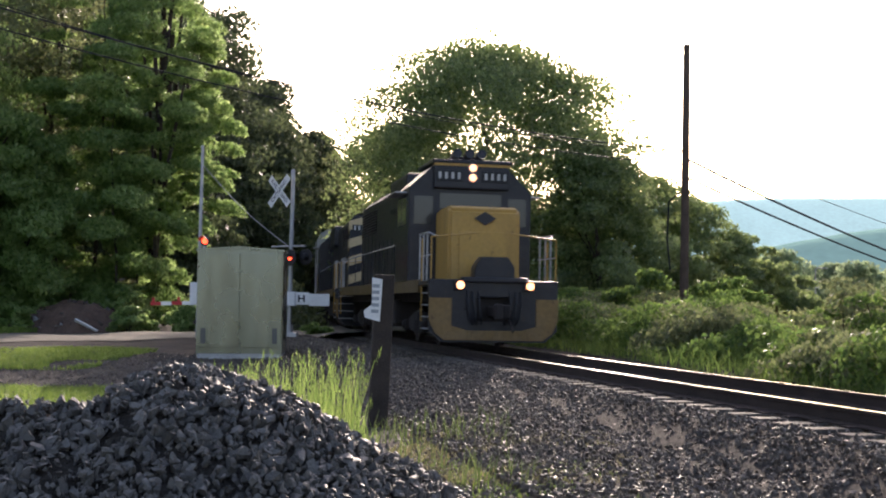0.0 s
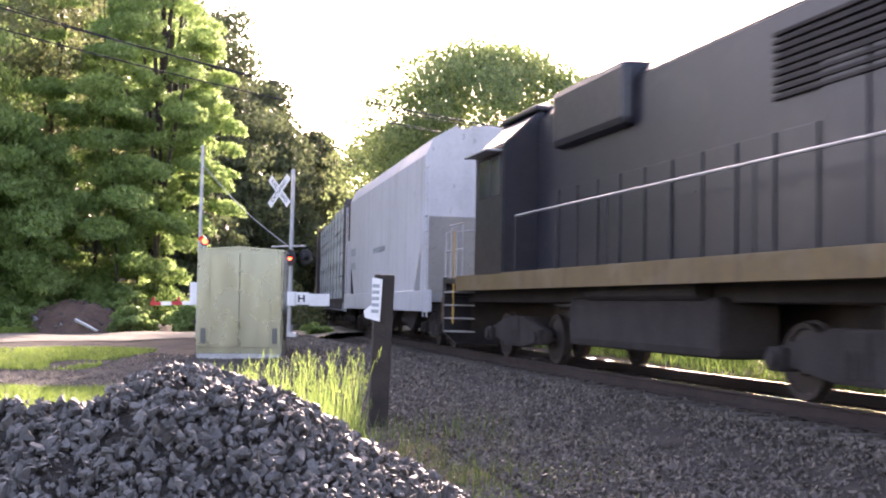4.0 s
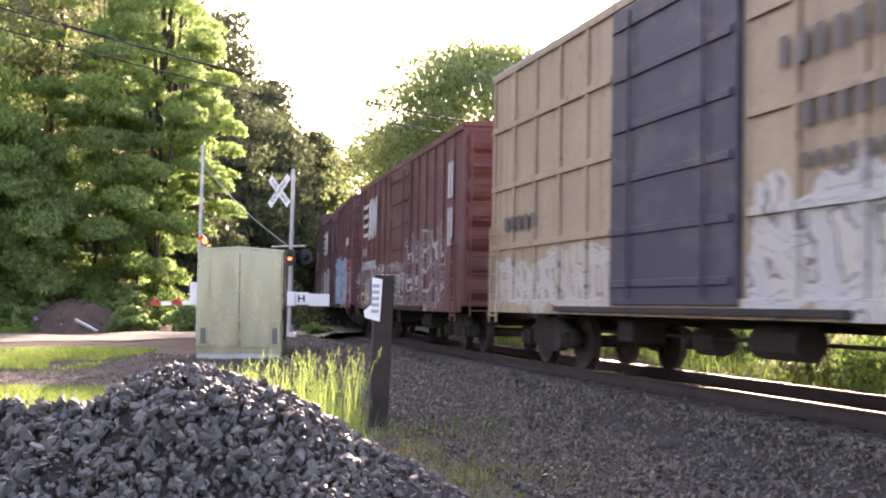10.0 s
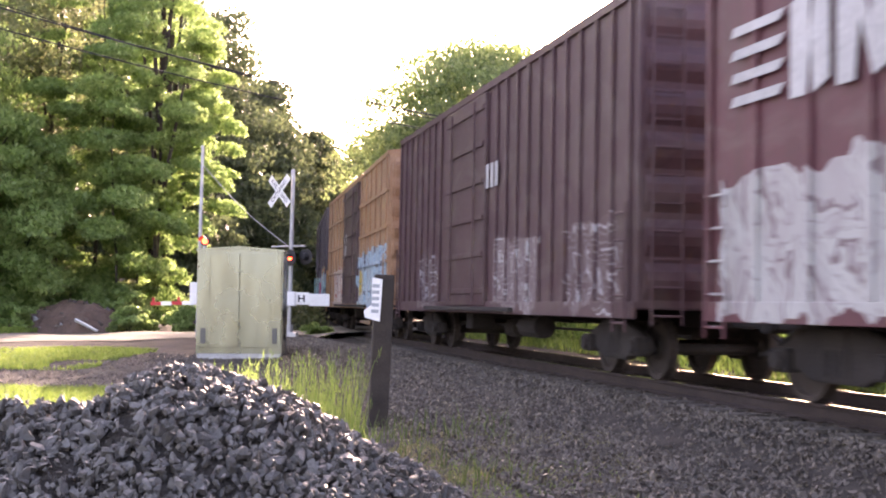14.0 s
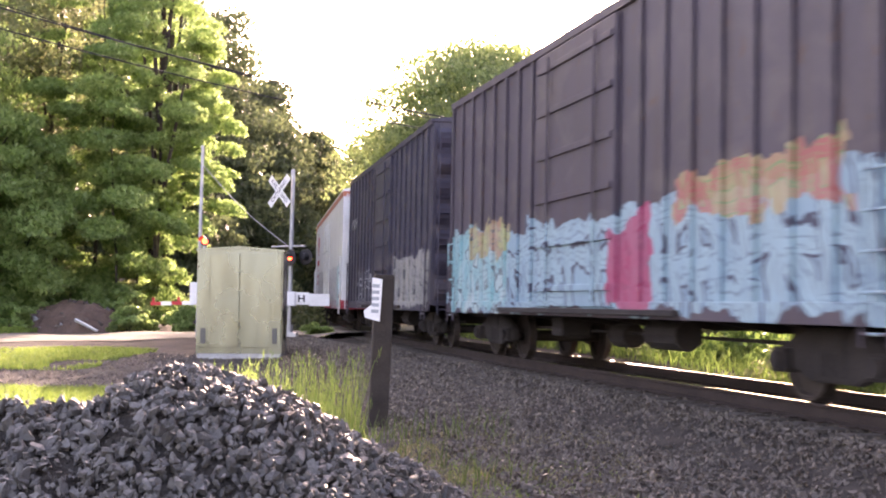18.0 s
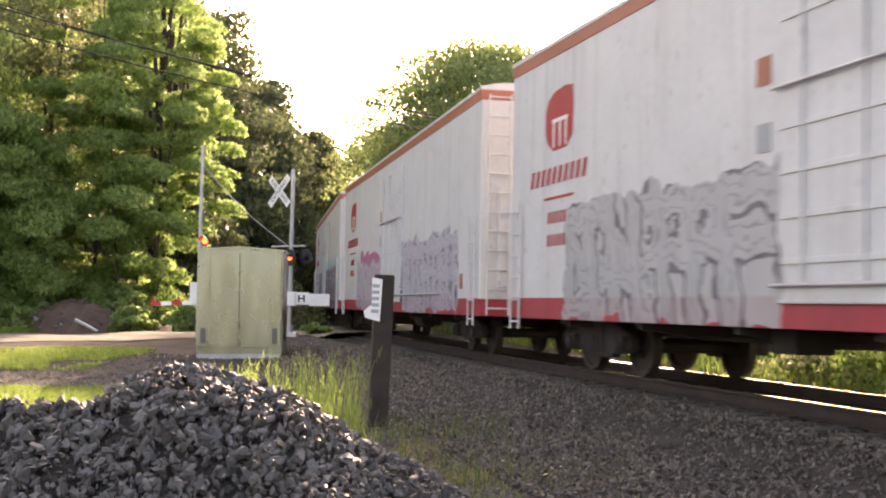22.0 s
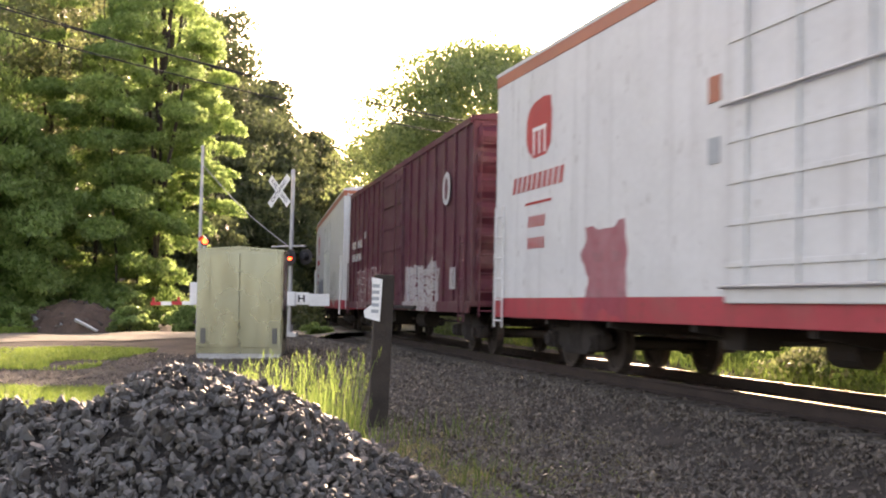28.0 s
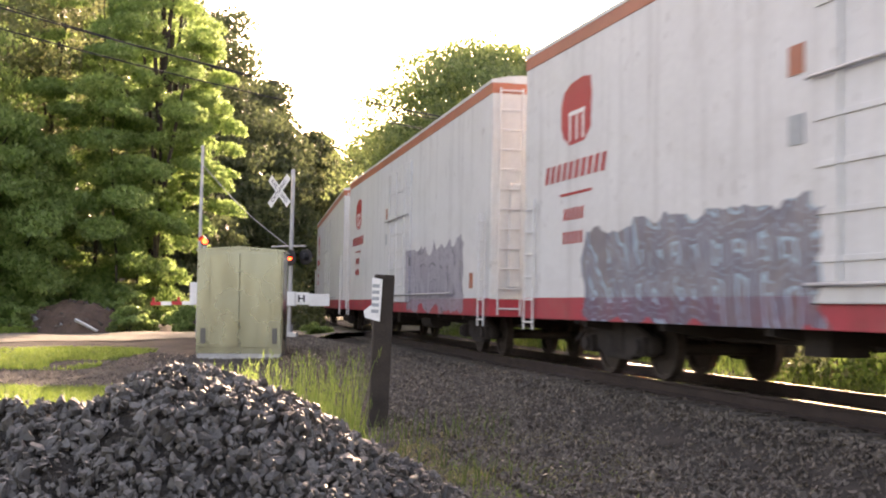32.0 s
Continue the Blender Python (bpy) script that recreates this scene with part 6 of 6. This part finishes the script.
    # railings of the end platforms
    for e in (1, -1):
        for sy in (-1, 1):
            for x in (7.5, 7.95, 8.4):
                rails_of(c, [(X(e * x), sy * 1.46, 1.5), (X(e * x), sy * 1.46, 2.62)], M_GALV, 0.02)
            rails_of(c, [(X(e * 7.4), sy * 1.46, 2.62), (X(e * 8.5), sy * 1.46, 2.62), (X(e * 8.85), sy * 1.3, 2.5)], M_GALV, 0.02)
            rails_of(c, [(X(e * 7.4), sy * 1.46, 2.1), (X(e * 8.8), sy * 1.46, 2.1)], M_GALV, 0.016)
    # side handrails with stanchions
    for sy in (-1, 1):
        pts = [(X(-8.0 + i * 1.0), sy * 1.5, 2.52) for i in range(13)]
        rails_of(c, pts, M_GALV)
        for p in pts[::2]:
            rails_of(c, [(p[0], p[1], 1.5), p], M_LBLK, 0.016)
    # chevron end of the long hood
    if f < 0:
        for k in range(4):
            z = 1.75 + k * 0.72
            for sy in (-1, 1):
                bm = bmesh.new()
                prism(bm, [(0, z + 0.3), (sy * 0.895, z), (sy * 0.895, z + 0.36), (0, z + 0.66)], 7.2, 7.212, axis="x")
                part("chevron", bm, M_CREAM, c, "cream chevron stripe")
                bm = bmesh.new()
                a, b = sorted((sy * 0.9, sy * 0.93))
                prism(bm, [(7.2, z), (7.2, z + 0.36), (6.7, z + 0.2), (6.7, z - 0.16)], a, b)
                part("chevron", bm, M_CREAM, c, "cream chevron stripe")
        for sy in (-1, 1):
            bm = bmesh.new()
            a, b = sorted((sy * 0.1, sy * 0.8))
            box(bm, 7.2, 7.24, a, b, 3.86, 4.12, 0.01)
            nb = part("number_board", bm, M_BLACK, c)
            for k in range(4):
                y = sy * 0.45 - 0.24 + k * 0.16
                bm = bmesh.new()
                box(bm, 7.24, 7.25, y - 0.035, y + 0.035, 3.91, 4.08)
                part("number_mark", bm, M_NUM, nb)
        bm = bmesh.new()
        prism(bm, [(-0.36, 3.52), (0.0, 3.71), (0.36, 3.52), (0.0, 3.33)], 7.213, 7.225, axis="x")
        part("emblem", bm, M_LBLK, c)
    couplers(c, 8.95, -8.95)
    trucks(c, 10.4, 2.74)
    place_car(c, lead, trail, 10.4)
    return c


locomotive("black diesel locomotive with a yellow low nose and lit lamps", -12.8, -30.9, 1)
locomotive("black diesel locomotive with cream chevrons on its long hood", -31.7, -49.7, -1)
# ---- the crossing and what stands beside the track
def relay_case():
    t = thing("signal_cabinet", pose(-4.18, 24.5, land_z(-4.18, 24.5) - 0.02, 0, 0, 4), "weathered aluminium signal cabinet with two doors", "cabinet")
    w, d, h = 0.865, 0.75, 2.25
    bm = bmesh.new()
    prism(bm, [(-w, 0.1), (-w, h - 0.06), (0, h), (w, h - 0.06), (w, 0.1)], -d, d, bevel=0.012)
    part("body", bm, M_ALU, t)
    bm = bmesh.new()
    prism(bm, [(-w - 0.03, h - 0.07), (-w - 0.03, h - 0.03), (0, h + 0.035), (w + 0.03, h - 0.03), (w + 0.03, h - 0.07), (0, h - 0.005)], -d - 0.04, d + 0.04)
    part("roof", bm, M_ALU, t)
    bm = bmesh.new()
    box(bm, -w + 0.02, w - 0.02, -d + 0.02, d - 0.02, -0.3, 0.1, 0.01)
    part("plinth", bm, M_GALV, t)
    for sg in (-1, 1):
        bm = bmesh.new()
        x0, x1 = sorted((sg * 0.008, sg * (w - 0.02)))
        box(bm, x0, x1, -d - 0.03, -d, 0.22, h - 0.1, 0.01)
        do = part("door", bm, M_ALU, t)
        bm = bmesh.new()
        x = sg * (w - 0.25)
        box(bm, x - 0.012, x + 0.012, -d - 0.05, -d - 0.03, 0.24, h - 0.14, 0.004)
        part("door_stiffener", bm, M_ALU, do)
        bm = bmesh.new()
        box(bm, sg * 0.72 - 0.05, sg * 0.72 + 0.05, -d - 0.06, -d - 0.03, 0.3, 0.62, 0.01)
        part("latch", bm, M_CAST, do)


relay_case()


def flasher(par, x, y, z, yaw, lit, target=0.25):
    """A round signal head with its black target and hood, facing local -y."""
    m = pose(x, y, z, 0, 0, yaw)
    bm = bmesh.new()
    rod(bm, (0, 0, 0), (0, 0.02, 0), target, 24)
    rod(bm, (0, 0.02, 0), (0, 0.16, 0), 0.13, 16, 0.08)
    bmesh.ops.transform(bm, matrix=m, verts=bm.verts[:])
    h = part("signal_head", bm, M_BLACK, par)
    bm = bmesh.new()
    rod(bm, (0, -0.012, 0), (0, 0.0, 0), 0.085, 20)
    bmesh.ops.transform(bm, matrix=m, verts=bm.verts[:])
    part("lens", bm, M_FLASH if lit else M_LENS, h, "lit red lens" if lit else "dark red lens")
    bm = bmesh.new()
    for k in range(7):
        a0, a1 = math.pi * k / 7, math.pi * (k + 1) / 7
        v = [bm.verts.new((0.12 * math.cos(a), yy, 0.12 * math.sin(a))) for a, yy in ((a0, 0), (a1, 0), (a1, -0.22), (a0, -0.22))]
        bm.faces.new(v)
    bmesh.ops.remove_doubles(bm, verts=bm.verts[:], dist=1e-4)
    bmesh.ops.solidify(bm, geom=bm.faces[:], thickness=0.006)
    bmesh.ops.transform(bm, matrix=m, verts=bm.verts[:])
    part("hood", bm, M_BLACK, h)


def crossing_signal():
    x, y = -4.72, 36.0
    t = thing("crossing_signal", pose(x, y, land_z(x, y)), "railroad crossing mast with crossbuck, red flashers and lowered gate", "crossing signal")
    bm = bmesh.new()
    rod(bm, (0, 0, 0), (0.05, 0, 5.15), 0.065, 14)
    rod(bm, (0.05, 0, 5.15), (0.05, 0, 5.22), 0.08, 14, 0.03)
    part("mast", bm, M_GALV, t, "galvanised round mast")
    bm = bmesh.new()
    box(bm, -0.25, 0.25, -0.25, 0.25, -0.2, 0.16, 0.03)
    rod(bm, (0, 0, 0.1), (0, 0, 0.4), 0.13, 14)
    part("base", bm, M_GALV, t)
    yaw = 52
    sign = new("crossbuck")
    sign.parent = t
    sign.matrix_basis = pose(-0.36, -0.09, 4.52, 0, 0, -40)
    for ang, words in ((45, "CROSSING"), (-45, "RAIL  ROAD")):
        bm = bmesh.new()
        box(bm, -0.61, 0.61, -0.006, 0.006, -0.115, 0.115, 0.004)
        bl = part("blade", bm, M_WHITE, sign, "white reflective blade with black letters")
        bl.matrix_basis = pose(0, -0.012 if ang > 0 else 0.0, 0, 0, -ang, 0)
        cu = bpy.data.curves.new("letters", "FONT")
        cu.body, cu.size, cu.align_x, cu.align_y, cu.extrude = words, 0.185, "CENTER", "CENTER", 0.001
        tx = new("letters", cu)
        tx.data.materials.append(M_BLACK)
        tx.parent = bl
        tx.matrix_basis = pose(0, -0.009, 0, 90, 0, 0)
    bm = bmesh.new()
    rod(bm, (-0.62, 0.35, 2.82), (0.5, -0.28, 2.82), 0.03, 10)
    part("crossarm", bm, M_GALV, t)
    flasher(t, -0.58, 0.2, 2.46, -38, True)
    flasher(t, 0.02, -0.2, 2.46, -38, True)
    flasher(t, 0.5, -0.1, 2.5, 150, False)
    flasher(t, -0.3, 0.5, 2.5, 150, False)
    bm = bmesh.new()
    box(bm, -0.18, 0.2, -0.24, 0.2, 0.98, 1.42, 0.03)
    mech = part("gate_mechanism", bm, M_WHITE, t)
    bm = bmesh.new()
    box(bm, 0.16, 0.62, -0.16, -0.12, 1.02, 1.4, 0.01)
    box(bm, 0.62, 1.25, -0.17, -0.11, 0.98, 1.36, 0.02)
    part("counterweight", bm, M_WHITE, t, "white counterweight plates")
    bm = bmesh.new()
    box(bm, 0.28, 0.33, -0.166, -0.16, 1.1, 1.32)
    box(bm, 0.44, 0.49, -0.166, -0.16, 1.1, 1.32)
    box(bm, 0.28, 0.49, -0.166, -0.16, 1.19, 1.23)
    part("letter_mark", bm, M_BLACK, t)
    # the gate's arm, striped red and white
    a, b = Vector((-0.2, -0.1, 1.12)), Vector((-4.75, 1.9, 1.0))
    n = 12
    for i in range(n):
        bm = bmesh.new()
        p, q = a.lerp(b, i / n), a.lerp(b, (i + 1) / n)
        mid, dr = (p + q) / 2, (q - p)
        mm = Matrix.Translation(mid) @ Matrix.Rotation(math.atan2(dr.y, dr.x), 4, "Z")
        box(bm, -dr.length / 2, dr.length / 2, -0.02, 0.02, -0.06, 0.06, 0.0, mm)
        part("arm_section", bm, M_REDP if i % 2 else M_WHITE, t)
    for f in (0.55, 0.78, 0.98):
        p = a.lerp(b, f)
        bm = bmesh.new()
        box(bm, p.x - 0.04, p.x + 0.04, p.y - 0.05, p.y + 0.05, p.z + 0.06, p.z + 0.2, 0.015)
        part("arm_lamp", bm, M_REDP, t)


crossing_signal()


def second_mast():
    x, y = -7.0, 33.4
    z = land_z(x, y)
    t = thing("light_pole", pose(x, y, z), "slim grey pole with a service box beside the road", "pole")
    bm = bmesh.new()
    rod(bm, (0, 0, 0), (0.05, 0, 5.55), 0.06, 12, 0.045)
    part("shaft", bm, M_GALV, t)
    bm = bmesh.new()
    box(bm, -0.2, 0.1, -0.2, -0.05, 0.95, 1.6, 0.02)
    part("service_box", bm, M_WHITE, t)
    u = thing("flasher_mast", pose(-6.55, 32.0, land_z(-6.55, 32.0)), "short crossing mast with a lit red flasher", "crossing signal")
    bm = bmesh.new()
    rod(bm, (0, 0, 0), (0, 0, 2.85), 0.055, 12)
    part("mast", bm, M_GALV, u)
    flasher(u, 0.02, -0.1, 2.72, -8, True, 0.13)
    bm = bmesh.new()
    p, q = Vector((x + 0.05, y, z + 5.0)), Vector((-4.6, 34.2, 2.7))
    tube(bm, [p.lerp(q, k / 8) - Vector((0, 0, 0.16 * math.sin(math.pi * k / 8))) for k in range(9)], 0.015, 5)
    w = part("service_wire", bm, M_GALV, None)
    tagged(w, "weathered service wire running down from the slim pole", "wire")


second_mast()


def tie_post():
    x, y = -0.76, 13.92
    t = thing("marker_post", pose(x, y, land_z(x, y) - 0.1, 0, 2.0, 8), "dark wooden post with a white marker sign", "post")
    bm = bmesh.new()
    box(bm, -0.115, 0.115, -0.09, 0.09, -0.2, 1.9, 0.015)
    part("post", bm, M_POST, t)
    bm = bmesh.new()
    prism(bm, [(-0.1, 0.02), (0.09, -0.02), (0.1, 0.48), (-0.03, 0.5), (-0.02, 0.18), (-0.12, 0.1)], -0.004, 0.004)
    s = part("marker_sign", bm, M_WHITE, t, "white curled plastic sign with worn print")
    s.matrix_basis = pose(-0.125, -0.1, 1.36, 0, 0, -25)
    bm = bmesh.new()
    for k in range(5):
        box(bm, -0.02, 0.07, -0.009, -0.005, 0.08 + k * 0.075, 0.12 + k * 0.075)
    part("print", bm, M_PRINT, s)


tie_post()


def utility_pole():
    x, y = 7.75, 37.5
    z = land_z(x, y)
    t = thing("utility_pole", pose(x, y, z - 0.1, 0, 0.3, 0), "tall brown wooden utility pole", "pole")
    bm = bmesh.new()
    rod(bm, (0, 0, 0), (0.05, 0, 9.5 - z + 0.1), 0.15, 14, 0.11)
    part("shaft", bm, M_POLE, t)
    bm = bmesh.new()
    for k in (-0.12, 0.12):
        rod(bm, (k, 0, 9.2), (k, 0, 9.42), 0.03, 8)
    part("insulator", bm, M_GALV, t)
    bm = bmesh.new()
    tube(bm, [(-0.15, 0, 4.9), (-0.5, 0, 4.6), (-0.55, 0, 3.4), (-0.45, 0, 2.4)], 0.03, 6)
    part("cable_drop", bm, M_CABLE, t)

    def wire(p, q, sag, r):
        bm = bmesh.new()
        p, q = Vector(p), Vector(q)
        tube(bm, [p.lerp(q, k / 18) - Vector((0, 0, 4 * sag * (k / 18) * (1 - k / 18))) for k in range(19)], r, 5)
        tagged(part("overhead_wire", bm, M_CABLE, None), "dark overhead cable strung from the wooden pole", "wire", "overhead wires")

    top = Vector((x, y, 0))
    for dz, off, sag, r in ((6.05, 0.0, 0.66, 0.02), (6.0, 0.06, 0.8, 0.012), (5.6, 0.0, 0.62, 0.016)):
        wire(top + Vector((0, off, dz)), (-12.5, 20.5, dz + 1.5 + off * 4), sag, r)
    for dz, ez, r in ((5.78, 0.5, 0.042), (5.18, 0.32, 0.036), (6.3, 2.6, 0.014)):
        wire(top + Vector((0.1, 0, dz)), (36, 62, ez), 0.74, r)


utility_pole()
# ---- movement: the train runs past, gaining a little speed
PACE = [(0.0, 9.5), (7.0, 9.4), (11.0, 10.1), (15.0, 10.5), (32.0, 10.6)]


def run(t):
    d = 0.0
    for (t0, v0), (t1, v1) in zip(PACE, PACE[1:]):
        if t <= t0:
            break
        e = min(t, t1)
        d += (e - t0) * (v0 + (v0 + (v1 - v0) * (e - t0) / (t1 - t0))) / 2
    return d


def car_pose(s, gap):
    a, b = line(s + gap / 2), line(s - gap / 2)
    h = math.degrees(math.atan2(a[1] - b[1], a[0] - b[0]))
    return pose((a[0] + b[0]) / 2, (a[1] + b[1]) / 2, 0.0) @ pose(0, 0, 0, 0, 0, h) @ pose(0, 0, 0, -0.51, 0, 0)


def motions():
    for car, mid, gap in CARS:
        walk(car, [(k * 0.5, car_pose(mid + run(k * 0.5), gap)) for k in range(65)])


motions()
